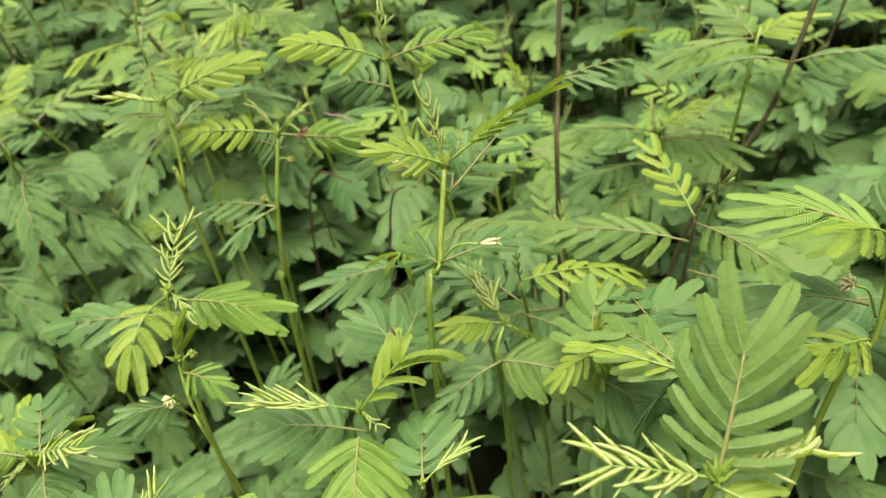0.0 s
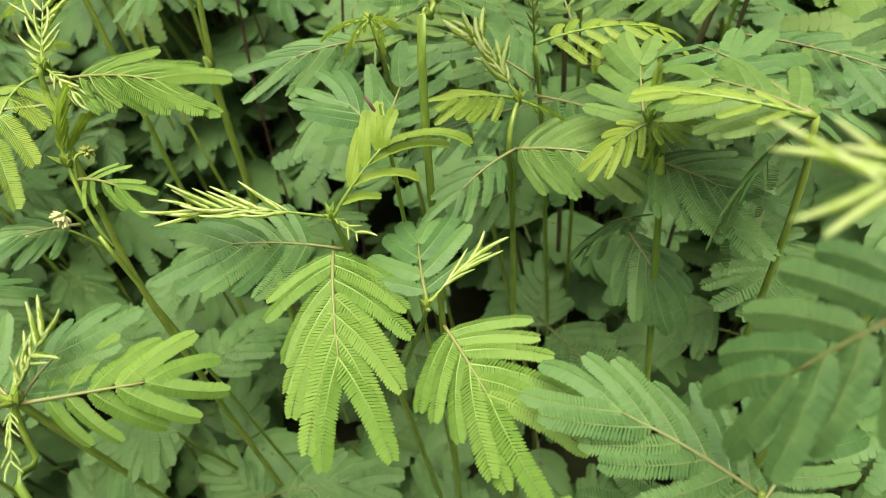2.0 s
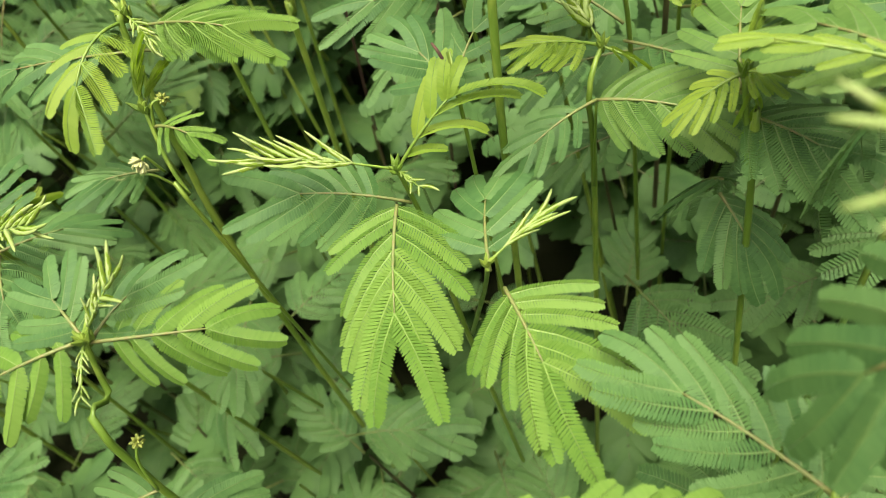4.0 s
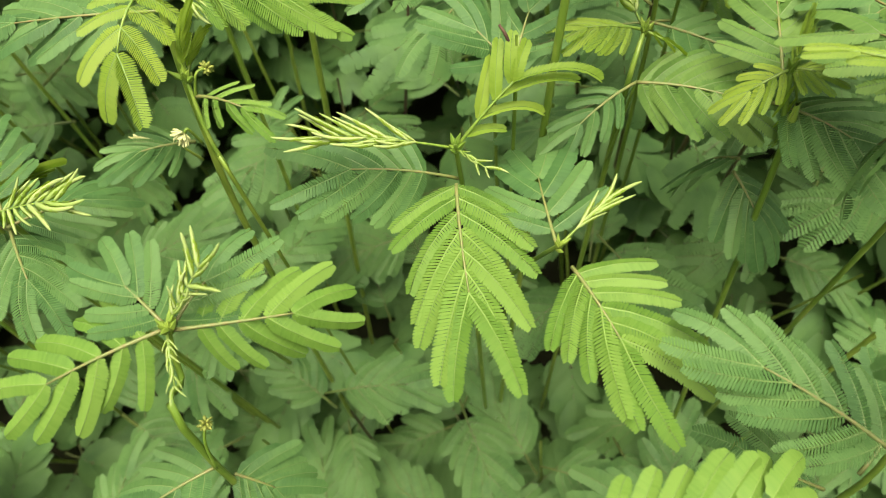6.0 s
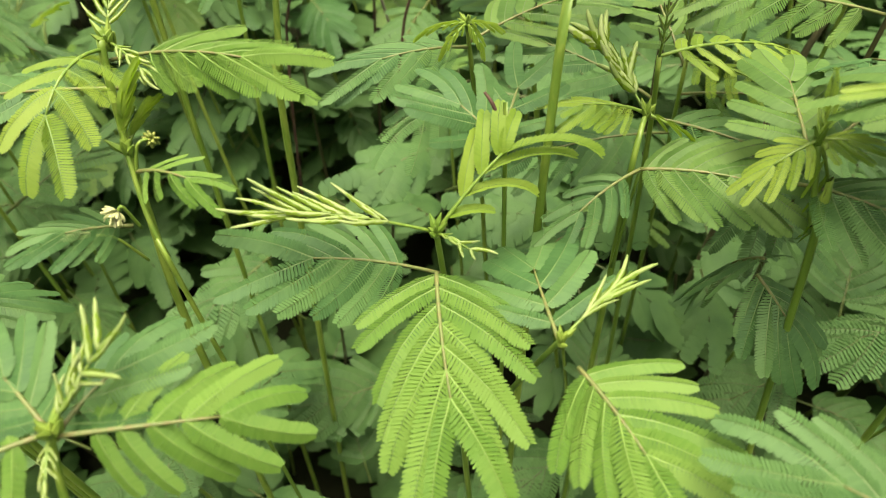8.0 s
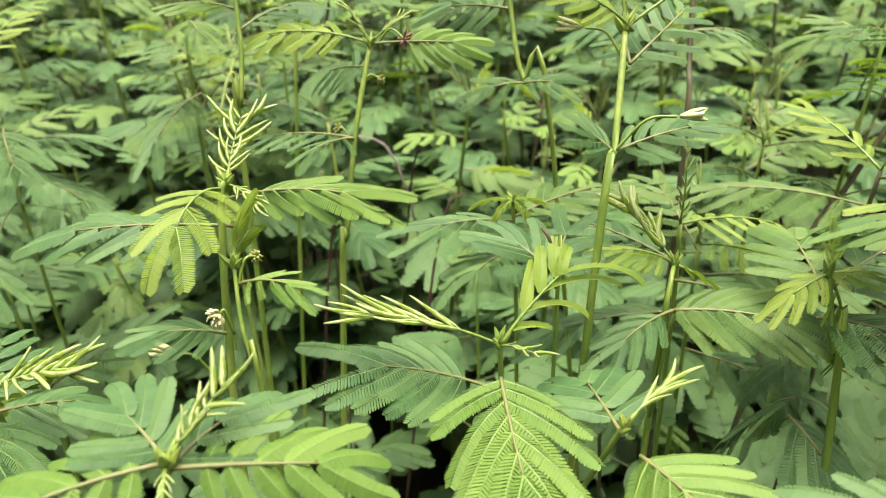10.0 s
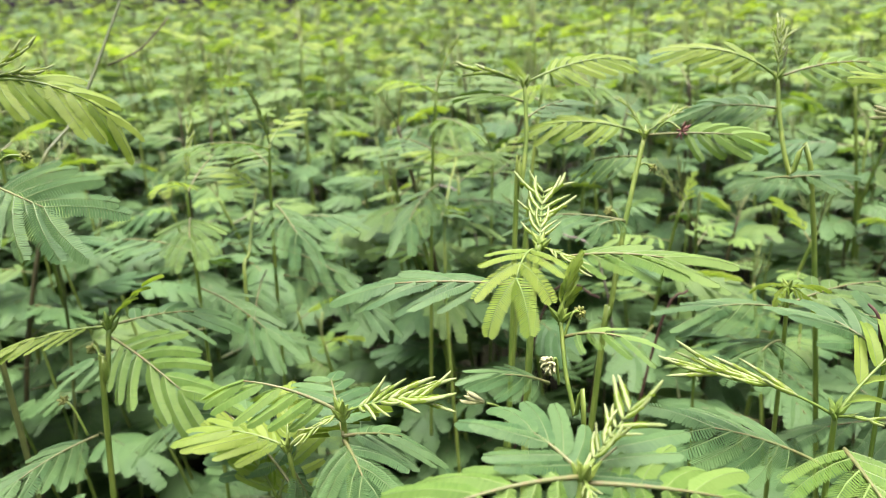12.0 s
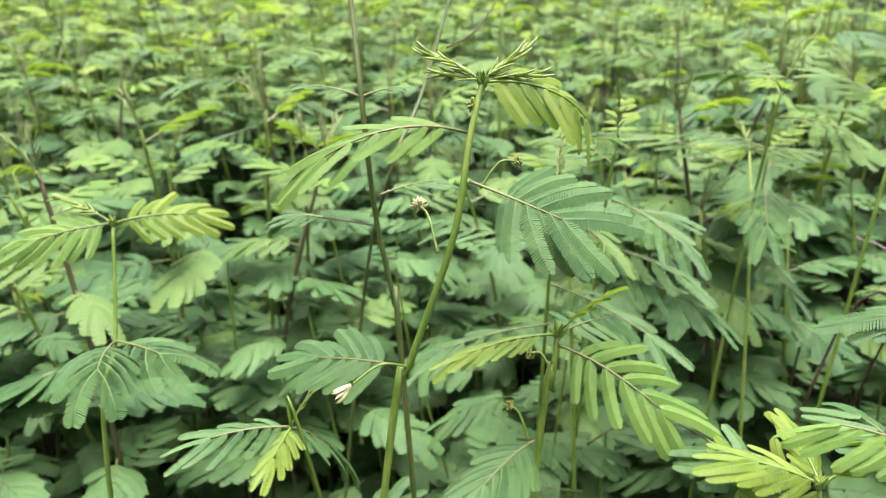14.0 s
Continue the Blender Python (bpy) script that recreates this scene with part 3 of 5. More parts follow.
plant = new_plant("tall slender plant with a pale green stem and closed buds")
stalk(plant, "stem", ((0.056, 0.230, -0.010), (0.072, 0.295, 0.522), (0.076, 0.321, 0.573), (0.077, 0.352, 0.614)), (0.0018, 0.0017, 0.0015, 0.0014), STEM, 8, "smooth bright green stem")
near_leaf(plant, (0.077, 0.352, 0.614), (0.124, 0.376, 0.641), 7, 0.0160, "closing", spread=0.5, petiole=0.3, hang=4, roll=25)
near_leaf(plant, (0.080, 0.352, 0.613), (0.054, 0.340, 0.631), 5, 0.0170, "young", petiole=0.35, hang=22, arch=0.6, roll=-37)
near_leaf(plant, (0.077, 0.352, 0.614), (0.073, 0.362, 0.643), 5, 0.0140, "folded", spread=0.5, petiole=0.3)
near_leaf(plant, (0.080, 0.348, 0.601), (0.106, 0.393, 0.612), 5, 0.0270, "mature", petiole=0.15, hang=0, roll=23)
near_leaf(plant, (0.080, 0.348, 0.601), (0.076, 0.393, 0.608), 4, 0.0220, "mature", petiole=0.2, roll=-12)
near_leaf(plant, (0.076, 0.321, 0.573), (0.105, 0.333, 0.581), 5, 0.0210, "mature", petiole=0.15, hang=4, roll=17)
near_leaf(plant, (0.076, 0.321, 0.573), (0.069, 0.321, 0.579), 3, 0.0180, "mature", petiole=0.3, hang=4, roll=-25)
bud_on(plant, (0.079, 0.347, 0.599), (0.061, 0.347, 0.615), "long")
bud_on(plant, (0.077, 0.352, 0.614), (0.072, 0.357, 0.630), "bud")
bud_on(plant, (0.076, 0.321, 0.573), (0.098, 0.323, 0.588), "long")
shoot_tip(plant, (0.077, 0.352, 0.614), (0.100, 0.100, 1.000), 1.60, 63, 0)

plant = new_plant("plant with a browning stem and arching young leaves")
stalk(plant, "stem", ((0.113, 0.388, -0.010), (0.046, 0.431, 0.535), (0.029, 0.428, 0.570), (0.022, 0.436, 0.595), (0.018, 0.444, 0.620)), (0.0017, 0.0015, 0.0014, 0.0013, 0.0012), STEM, 8, "green stem browning below")
near_leaf(plant, (0.018, 0.444, 0.620), (-0.031, 0.437, 0.638), 6, 0.0230, "young", petiole=0.3, arch=0.9, hang=20, roll=-34)
near_leaf(plant, (0.018, 0.444, 0.620), (0.064, 0.461, 0.628), 6, 0.0210, "fresh", petiole=0.25, arch=0.6, hang=20, roll=30)
near_leaf(plant, (0.018, 0.444, 0.620), (0.016, 0.453, 0.645), 7, 0.0120, "folded", spread=0.6, petiole=0.3, hang=-20)
near_leaf(plant, (0.021, 0.439, 0.604), (-0.014, 0.451, 0.604), 5, 0.0270, "mature", petiole=0.2, roll=-39)
near_leaf(plant, (0.030, 0.428, 0.568), (0.015, 0.413, 0.570), 3, 0.0220, "mature", roll=-23)
near_leaf(plant, (0.030, 0.428, 0.568), (0.044, 0.422, 0.571), 3, 0.0200, "mature", roll=28)
shoot_tip(plant, (0.018, 0.444, 0.620), (0.000, 0.000, 1.000), 1.20, 72, 0)

plant = new_plant("green plant with drooping young leaves and a dry flower")
stalk(plant, "stem", ((-0.083, 0.302, -0.010), (-0.060, 0.359, 0.460), (-0.056, 0.365, 0.500), (-0.052, 0.381, 0.550), (-0.047, 0.403, 0.593)), (0.0019, 0.0018, 0.0016, 0.0014, 0.0013), STEM, 8, "smooth bright green stem")
near_leaf(plant, (-0.047, 0.403, 0.593), (-0.098, 0.391, 0.599), 6, 0.0210, "young", petiole=0.3, arch=0.8, hang=24, roll=-31)
near_leaf(plant, (-0.047, 0.403, 0.593), (-0.002, 0.395, 0.594), 4, 0.0220, "fresh", petiole=0.5, arch=0.5, hang=26, fat=1.2, roll=47)
near_leaf(plant, (-0.047, 0.403, 0.581), (-0.076, 0.421, 0.574), 5, 0.0250, "mature", petiole=0.2, roll=-34)
near_leaf(plant, (-0.047, 0.403, 0.593), (-0.031, 0.413, 0.605), 6, 0.0100, "folded", spread=0.55, petiole=0.4)
near_leaf(plant, (-0.047, 0.403, 0.593), (-0.058, 0.406, 0.608), 5, 0.0090, "folded", spread=0.5, petiole=0.3)
bud_on(plant, (-0.043, 0.404, 0.593), (-0.028, 0.399, 0.597), "dry")
bud_on(plant, (-0.053, 0.381, 0.541), (-0.062, 0.384, 0.554), "bud")
bud_on(plant, (-0.052, 0.393, 0.570), (-0.041, 0.398, 0.576), "bud")
near_leaf(plant, (-0.052, 0.381, 0.550), (-0.098, 0.383, 0.549), 5, 0.0240, "mature", petiole=0.2)
near_leaf(plant, (-0.052, 0.381, 0.550), (-0.061, 0.351, 0.556), 4, 0.0220, "mature", petiole=0.3)
shoot_tip(plant, (-0.047, 0.403, 0.593), (0.000, 0.000, 1.000), 1.30, 85, 0)

plant = new_plant("slender green plant with yellow-green young leaves")
stalk(plant, "stem", ((-0.105, 0.303, -0.010), (-0.111, 0.370, 0.534), (-0.108, 0.372, 0.567), (-0.108, 0.382, 0.593), (-0.112, 0.392, 0.621)), (0.0017, 0.0015, 0.0013, 0.0012, 0.0010), STEM, 8, "smooth bright green stem")
near_leaf(plant, (-0.112, 0.392, 0.621), (-0.133, 0.388, 0.628), 5, 0.0180, "folded", spread=0.5)
near_leaf(plant, (-0.112, 0.392, 0.621), (-0.069, 0.420, 0.633), 6, 0.0220, "young", petiole=0.3, hang=20, arch=0.6, roll=31)
near_leaf(plant, (-0.112, 0.392, 0.611), (-0.128, 0.385, 0.616), 5, 0.0220, "grown", petiole=0.25)
near_leaf(plant, (-0.112, 0.392, 0.601), (-0.099, 0.424, 0.608), 5, 0.0250, "mature")
shoot_tip(plant, (-0.112, 0.392, 0.621), (0.000, 0.000, 1.000), 1.20, 92, 0)

plant = new_plant("yellow-green plant with a pale folded brush on top")
stalk(plant, "stem", ((0.098, 0.277, -0.010), (0.103, 0.311, 0.429), (0.103, 0.311, 0.509), (0.106, 0.326, 0.522)), (0.0017, 0.0015, 0.0012, 0.0010), STEM, 8, "smooth bright green stem")
near_leaf(plant, (0.106, 0.326, 0.522), (0.088, 0.343, 0.536), 7, 0.0200, "folded", spread=0.5, petiole=0.3, hang=-10, fat=1.25)
near_leaf(plant, (0.106, 0.326, 0.522), (0.083, 0.311, 0.535), 6, 0.0180, "young", petiole=0.3, hang=25, arch=0.5)
near_leaf(plant, (0.106, 0.326, 0.522), (0.119, 0.324, 0.516), 3, 0.0090, "closing", spread=0.5)
shoot_tip(plant, (0.106, 0.326, 0.522), (0.000, 0.000, 1.000), 1.20, 98, 0)
near_leaf(plant, (0.106, 0.310, 0.509), (0.144, 0.308, 0.513), 7, 0.0320, "grown", petiole=0.06, hang=8, spread=1.05, roll=8, arch=0.3)
near_leaf(plant, (0.106, 0.310, 0.509), (0.084, 0.288, 0.508), 4, 0.0200, "mature", petiole=0.3)
stalk(plant, "branch", ((0.103, 0.311, 0.449), (0.106, 0.310, 0.509)), (0.0008, 0.0006), STEM, 8, "slender green side branch")

plant = new_plant("young plant with arching yellow-green leaves")
near_leaf(plant, (0.110, 0.356, 0.526), (0.166, 0.387, 0.512), 7, 0.0240, "young", petiole=0.15, hang=22, arch=0.6)
near_leaf(plant, (0.110, 0.356, 0.526), (0.110, 0.356, 0.561), 5, 0.0100, "folded", spread=0.5)
stalk(plant, "stem", ((0.126, 0.372, -0.010), (0.115, 0.361, 0.426), (0.110, 0.356, 0.526)), (0.0017, 0.0013, 0.0010), STEM, 8, "smooth bright green stem")
near_leaf(plant, (0.110, 0.356, 0.506), (0.060, 0.386, 0.511), 6, 0.0340, "mature")
near_leaf(plant, (0.110, 0.356, 0.496), (0.165, 0.336, 0.496), 6, 0.0340, "mature")

plant = new_plant("blue-green feathery leaf on a dark red twig")
near_leaf(plant, (0.057, 0.290, 0.534), (0.041, 0.300, 0.540), 4, 0.0300, "mature", petiole=0.2, hang=-4)
near_leaf(plant, (0.057, 0.290, 0.534), (0.060, 0.314, 0.539), 3, 0.0280, "mature", petiole=0.2, hang=-4)
stalk(plant, "stem", ((0.064, 0.234, -0.010), (0.059, 0.286, 0.505), (0.058, 0.291, 0.527)), (0.0010, 0.0009, 0.0007), STEM, 8, "smooth bright green stem")
stalk(plant, "twig", ((0.058, 0.291, 0.527), (0.055, 0.292, 0.546), (0.051, 0.295, 0.551)), (0.0008, 0.0007, 0.0005), DEAD, 8, "dark red dead twig")

plant = new_plant("yellow-green tipped plant with broad blue-green leaves")
stalk(plant, "stem", ((0.212, 0.226, -0.010), (0.167, 0.287, 0.486), (0.163, 0.291, 0.508), (0.157, 0.300, 0.538)), (0.0017, 0.0015, 0.0012, 0.0010), STEM, 8, "smooth bright green stem")
near_leaf(plant, (0.157, 0.300, 0.538), (0.167, 0.295, 0.510), 4, 0.0180, "young", petiole=0.25, hang=25, spread=0.6, arch=0.5)
near_leaf(plant, (0.157, 0.300, 0.538), (0.144, 0.293, 0.532), 4, 0.0160, "young", petiole=0.2, hang=20)
near_leaf(plant, (0.157, 0.300, 0.538), (0.164, 0.297, 0.541), 4, 0.0140, "young", petiole=0.2, hang=20)
near_leaf(plant, (0.157, 0.300, 0.538), (0.159, 0.307, 0.547), 4, 0.0120, "closing", spread=0.4)
near_leaf(plant, (0.157, 0.300, 0.530), (0.153, 0.339, 0.531), 5, 0.0320, "grown", hang=4, roll=-9)
near_leaf(plant, (0.157, 0.300, 0.528), (0.193, 0.341, 0.532), 6, 0.0360, "mature", petiole=0.2, hang=6, roll=6)
near_leaf(plant, (0.157, 0.300, 0.518), (0.184, 0.285, 0.524), 6, 0.0340, "mature", petiole=0.2, hang=8, roll=6)
near_leaf(plant, (0.157, 0.300, 0.468), (0.168, 0.286, 0.461), 5, 0.0340, "mature", petiole=0.1, hang=30)
near_leaf(plant, (0.157, 0.300, 0.478), (0.149, 0.312, 0.457), 5, 0.0340, "mature", petiole=0.1, hang=20)
shoot_tip(plant, (0.157, 0.300, 0.538), (0.000, 0.100, 1.000), 1.20, 124, 0)

plant = new_plant("tall green plant with a broad leaf and folded shoots")
stalk(plant, "stem", ((0.164, 0.178, -0.010), (0.186, 0.181, 0.483), (0.201, 0.183, 0.643)), (0.0017, 0.0013, 0.0010), STEM, 8, "smooth bright green stem")
near_leaf(plant, (0.201, 0.183, 0.643), (0.207, 0.209, 0.667), 6, 0.0265, "grown", petiole=0.12, hang=4, roll=0, spread=1.25, fat=1.0)
near_leaf(plant, (0.201, 0.183, 0.643), (0.173, 0.175, 0.653), 9, 0.0170, "folded", spread=0.72, petiole=0.2, hang=0, fat=0.72)
near_leaf(plant, (0.201, 0.183, 0.643), (0.226, 0.200, 0.636), 6, 0.0200, "folded", spread=0.5, petiole=0.2)
near_leaf(plant, (0.201, 0.183, 0.623), (0.177, 0.176, 0.594), 5, 0.0340, "mature", petiole=0.2, hang=8, roll=-10)
near_leaf(plant, (0.201, 0.183, 0.639), (0.216, 0.178, 0.636), 5, 0.0190, "young", petiole=0.25, hang=25, arch=0.6)
shoot_tip(plant, (0.201, 0.183, 0.643), (0.000, 0.200, 1.000), 1.40, 132, 0)

plant = new_plant("fresh green plant with broad leaves and a cream bud")
stalk(plant, "stem", ((0.239, 0.228, -0.010), (0.260, 0.281, 0.523), (0.271, 0.288, 0.584), (0.268, 0.303, 0.628)), (0.0017, 0.0015, 0.0012, 0.0010), STEM, 8, "smooth bright green stem")
near_leaf(plant, (0.268, 0.303, 0.628), (0.237, 0.310, 0.633), 6, 0.0340, "fresh", petiole=0.15)
near_leaf(plant, (0.268, 0.303, 0.628), (0.246, 0.285, 0.648), 4, 0.0200, "young", petiole=0.15)
near_leaf(plant, (0.268, 0.298, 0.594), (0.241, 0.308, 0.586), 6, 0.0300, "mature")
bud_on(plant, (0.271, 0.295, 0.590), (0.258, 0.294, 0.609), "flower")
near_leaf(plant, (0.269, 0.288, 0.584), (0.251, 0.274, 0.592), 4, 0.0220, "young")
near_leaf(plant, (0.268, 0.303, 0.628), (0.279, 0.319, 0.640), 5, 0.0300, "mature")

plant = new_plant("plant with a large fresh green feathery leaf")
near_leaf(plant, (0.199, 0.267, 0.576), (0.173, 0.292, 0.567), 7, 0.0320, "grown", petiole=0.05, hang=12)
near_leaf(plant, (0.199, 0.267, 0.576), (0.172, 0.331, 0.547), 5, 0.0340, "mature", petiole=0.3)
stalk(plant, "stem", ((0.233, 0.267, -0.010), (0.209, 0.267, 0.476), (0.199, 0.267, 0.576)), (0.0017, 0.0013, 0.0010), STEM, 8, "smooth bright green stem")
near_leaf(plant, (0.199, 0.267, 0.576), (0.189, 0.277, 0.532), 5, 0.0340, "mature")
near_leaf(plant, (0.199, 0.267, 0.576), (0.160, 0.270, 0.580), 4, 0.0150, "young", spread=0.6)

plant = new_plant("bare brown woody stem among the leaves")
stalk(plant, "stem", ((0.128, 0.386, -0.010), (0.120, 0.448, 0.499), (0.118, 0.476, 0.574), (0.116, 0.522, 0.665)), (0.0019, 0.0017, 0.0016, 0.0014), BARK, 8, "dark brown woody stem")
near_leaf(plant, (0.116, 0.480, 0.585), (0.137, 0.486, 0.584), 4, 0.0200, "mature")
near_leaf(plant, (0.116, 0.480, 0.585), (0.158, 0.522, 0.575), 5, 0.0200, "mature")

plant = new_plant("leaning dark brown woody stem with small leaves")
stalk(plant, "stem", ((0.152, 0.442, -0.010), (0.202, 0.492, 0.403), (0.235, 0.523, 0.479), (0.262, 0.545, 0.533), (0.281, 0.575, 0.613)), (0.0023, 0.0021, 0.0020, 0.0018, 0.0017), BARK, 8, "dark brown woody stem")
near_leaf(plant, (0.229, 0.515, 0.474), (0.195, 0.484, 0.500), 4, 0.0260, "mature")
near_leaf(plant, (0.229, 0.515, 0.474), (0.253, 0.497, 0.490), 4, 0.0260, "mature")
near_leaf(plant, (0.266, 0.545, 0.560), (0.212, 0.504, 0.585), 6, 0.0330, "mature")
near_leaf(plant, (0.266, 0.545, 0.560), (0.308, 0.533, 0.576), 6, 0.0330, "mature")

plant = new_plant("green plant with an arching leaf and round buds")
stalk(plant, "stem", ((-0.298, 0.182, -0.010), (-0.290, 0.232, 0.460), (-0.287, 0.236, 0.487), (-0.288, 0.244, 0.515)), (0.0017, 0.0016, 0.0014, 0.0013), STEM, 8, "smooth bright green stem")
near_leaf(plant, (-0.288, 0.244, 0.515), (-0.321, 0.209, 0.512), 7, 0.0210, "young", petiole=0.22, spread=0.6, hang=15, arch=0.5)
near_leaf(plant, (-0.288, 0.244, 0.509), (-0.231, 0.229, 0.497), 6, 0.0320, "fresh", petiole=0.25, arch=0.9, hang=14, roll=28, spread=1.15, fat=0.95)
near_leaf(plant, (-0.288, 0.244, 0.515), (-0.274, 0.289, 0.507), 5, 0.0340, "mature", petiole=0.3, roll=17)
near_leaf(plant, (-0.288, 0.244, 0.515), (-0.268, 0.251, 0.536), 4, 0.0120, "closing", spread=0.4, petiole=0.3)
near_leaf(plant, (-0.292, 0.228, 0.460), (-0.305, 0.190, 0.457), 6, 0.0310, "mature", petiole=0.2, hang=14)
bud_on(plant, (-0.287, 0.236, 0.497), (-0.301, 0.242, 0.501), "bud")
bud_on(plant, (-0.293, 0.223, 0.463), (-0.304, 0.222, 0.482), "bud")
shoot_tip(plant, (-0.288, 0.244, 0.515), (0.000, 0.000, 1.000), 1.60, 166, 0)

plant = new_plant("tall plant with a leaning bright green stem and buds")
stalk(plant, "stem", ((-0.397, 0.144, -0.010), (-0.359, 0.196, 0.454), (-0.350, 0.203, 0.502), (-0.332, 0.215, 0.567), (-0.329, 0.227, 0.613), (-0.328, 0.238, 0.637)), (0.0021, 0.0020, 0.0018, 0.0017, 0.0015, 0.0014), STEM, 8, "smooth bright green stem")
near_leaf(plant, (-0.328, 0.238, 0.637), (-0.285, 0.271, 0.616), 7, 0.0290, "young", petiole=0.12, arch=1.3, hang=26, fat=1.1, roll=38)
near_leaf(plant, (-0.331, 0.231, 0.615), (-0.383, 0.186, 0.609), 6, 0.0330, "fresh", petiole=0.2, arch=1.0, hang=10, spread=0.75, roll=-18)
near_leaf(plant, (-0.327, 0.223, 0.595), (-0.281, 0.2155, 0.584), 6, 0.0350, "mature", petiole=0.45, arch=0.3, hang=6, roll=38, spread=1.25, fat=1.12)
near_leaf(plant, (-0.350, 0.203, 0.502), (-0.400, 0.195, 0.498), 6, 0.0340, "mature", petiole=0.3, hang=6, roll=-25)
near_leaf(plant, (-0.328, 0.238, 0.637), (-0.348, 0.235, 0.647), 7, 0.0170, "folded", petiole=0.2, fat=0.85, spread=0.5)
near_leaf(plant, (-0.328, 0.238, 0.637), (-0.319, 0.247, 0.646), 6, 0.0160, "folded", petiole=0.25, fat=0.9, spread=0.42)
near_leaf(plant, (-0.328, 0.238, 0.637), (-0.311, 0.248, 0.640), 6, 0.0130, "folded", petiole=0.25, fat=0.9, spread=0.5)
near_leaf(plant, (-0.328, 0.238, 0.637), (-0.341, 0.234, 0.640), 5, 0.0150, "folded", petiole=0.2, fat=0.9, spread=0.5)
bud_on(plant, (-0.337, 0.210, 0.563), (-0.356, 0.229, 0.577), "flower")
bud_on(plant, (-0.322, 0.224, 0.592), (-0.309, 0.236, 0.603), "bud")
bud_on(plant, (-0.350, 0.203, 0.502), (-0.364, 0.175, 0.505), "long")
bud_on(plant, (-0.329, 0.232, 0.623), (-0.331, 0.233, 0.627), "bud")
shoot_tip(plant, (-0.328, 0.238, 0.637), (0.100, 0.000, 1.000), 1.40, 181, 0)

plant = new_plant("dark olive-green leaning stem with sparse small leaves")
stalk(plant, "stem", ((-0.337, 0.223, -0.010), (-0.380, 0.247, 0.473), (-0.389, 0.257, 0.502), (-0.398, 0.255, 0.554), (-0.399, 0.248, 0.618), (-0.418, 0.269, 0.685), (-0.435, 0.279, 0.776)), (0.0018, 0.0017, 0.0016, 0.0015, 0.0014, 0.0013, 0.0012), OLIVE, 8, "dark olive-green stem")
near_leaf(plant, (-0.400, 0.249, 0.623), (-0.426, 0.239, 0.629), 5, 0.0140, "mature", petiole=0.3)
near_leaf(plant, (-0.400, 0.249, 0.623), (-0.388, 0.258, 0.627), 4, 0.0130, "mature", petiole=0.3)
stalk(plant, "twig", ((-0.401, 0.253, 0.552), (-0.425, 0.242, 0.556)), (0.0005, 0.0004), DEAD, 8, "reddish dead twig")
near_leaf(plant, (-0.425, 0.242, 0.556), (-0.440, 0.236, 0.557), 5, 0.0180, "mature")
near_leaf(plant, (-0.399, 0.261, 0.567), (-0.381, 0.294, 0.568), 5, 0.0200, "mature", petiole=0.3)

plant = new_plant("bare dark olive stem rising out of the leaves")
stalk(plant, "stem", ((-0.532, 0.336, -0.010), (-0.501, 0.387, 0.408), (-0.439, 0.339, 0.553), (-0.439, 0.385, 0.598), (-0.440, 0.442, 0.671), (-0.435, 0.553, 0.828)), (0.0015, 0.0014, 0.0013, 0.0012, 0.0011, 0.0010), OLIVE, 8, "dark olive-green stem")
stalk(plant, "twig", ((-0.433, 0.414, 0.628), (-0.421, 0.436, 0.638), (-0.414, 0.462, 0.659)), (0.0008, 0.0007, 0.0006), BARK, 8, "thin dark twig")

plant = new_plant("green plant with spreading pale young leaves")
stalk(plant, "stem", ((-0.490, 0.099, -0.010), (-0.524, 0.150, 0.407), (-0.534, 0.180, 0.483), (-0.547, 0.203, 0.546)), (0.0017, 0.0015, 0.0012, 0.0010), STEM, 8, "smooth bright green stem")
near_leaf(plant, (-0.547, 0.203, 0.546), (-0.565, 0.168, 0.543), 6, 0.0300, "fresh", hang=16, arch=0.6, roll=-35)
near_leaf(plant, (-0.547, 0.203, 0.546), (-0.518, 0.242, 0.546), 6, 0.0250, "young", hang=20, arch=0.6, roll=44)
near_leaf(plant, (-0.547, 0.203, 0.546), (-0.576, 0.195, 0.559), 7, 0.0120, "folded", spread=0.58, petiole=0.3)
near_leaf(plant, (-0.534, 0.180, 0.482), (-0.503, 0.140, 0.494), 5, 0.0360, "mature", petiole=0.35, roll=-10, spread=1.2, fat=1.35)
near_leaf(plant, (-0.534, 0.180, 0.482), (-0.488, 0.170, 0.490), 4, 0.0340, "mature", petiole=0.35, roll=13, spread=1.2, fat=1.35)
shoot_tip(plant, (-0.547, 0.203, 0.546), (0.000, 0.000, 1.000), 1.20, 199, 0)

plant = new_plant("yellow-green plant with a half-open young leaf")
stalk(plant, "stem", ((-0.131, 0.203, -0.010), (-0.131, 0.203, 0.401), (-0.132, 0.206, 0.501), (-0.131, 0.203, 0.521)), (0.0017, 0.0015, 0.0012, 0.0010), STEM, 8, "smooth bright green stem")
near_leaf(plant, (-0.131, 0.203, 0.521), (-0.167, 0.192, 0.533), 6, 0.0230, "fresh", petiole=0.2, arch=0.6, hang=41, spread=1.1)
near_leaf(plant, (-0.131, 0.203, 0.521), (-0.102, 0.211, 0.529), 8, 0.0200, "folded", petiole=0.25, hang=-8, fat=0.85)
near_leaf(plant, (-0.131, 0.203, 0.511), (-0.116, 0.224, 0.500), 5, 0.0300, "mature")
near_leaf(plant, (-0.131, 0.203, 0.509), (-0.112, 0.184, 0.511), 5, 0.0280, "mature")
near_leaf(plant, (-0.131, 0.203, 0.521), (-0.138, 0.190, 0.518), 5, 0.0080, "folded", spread=0.58)
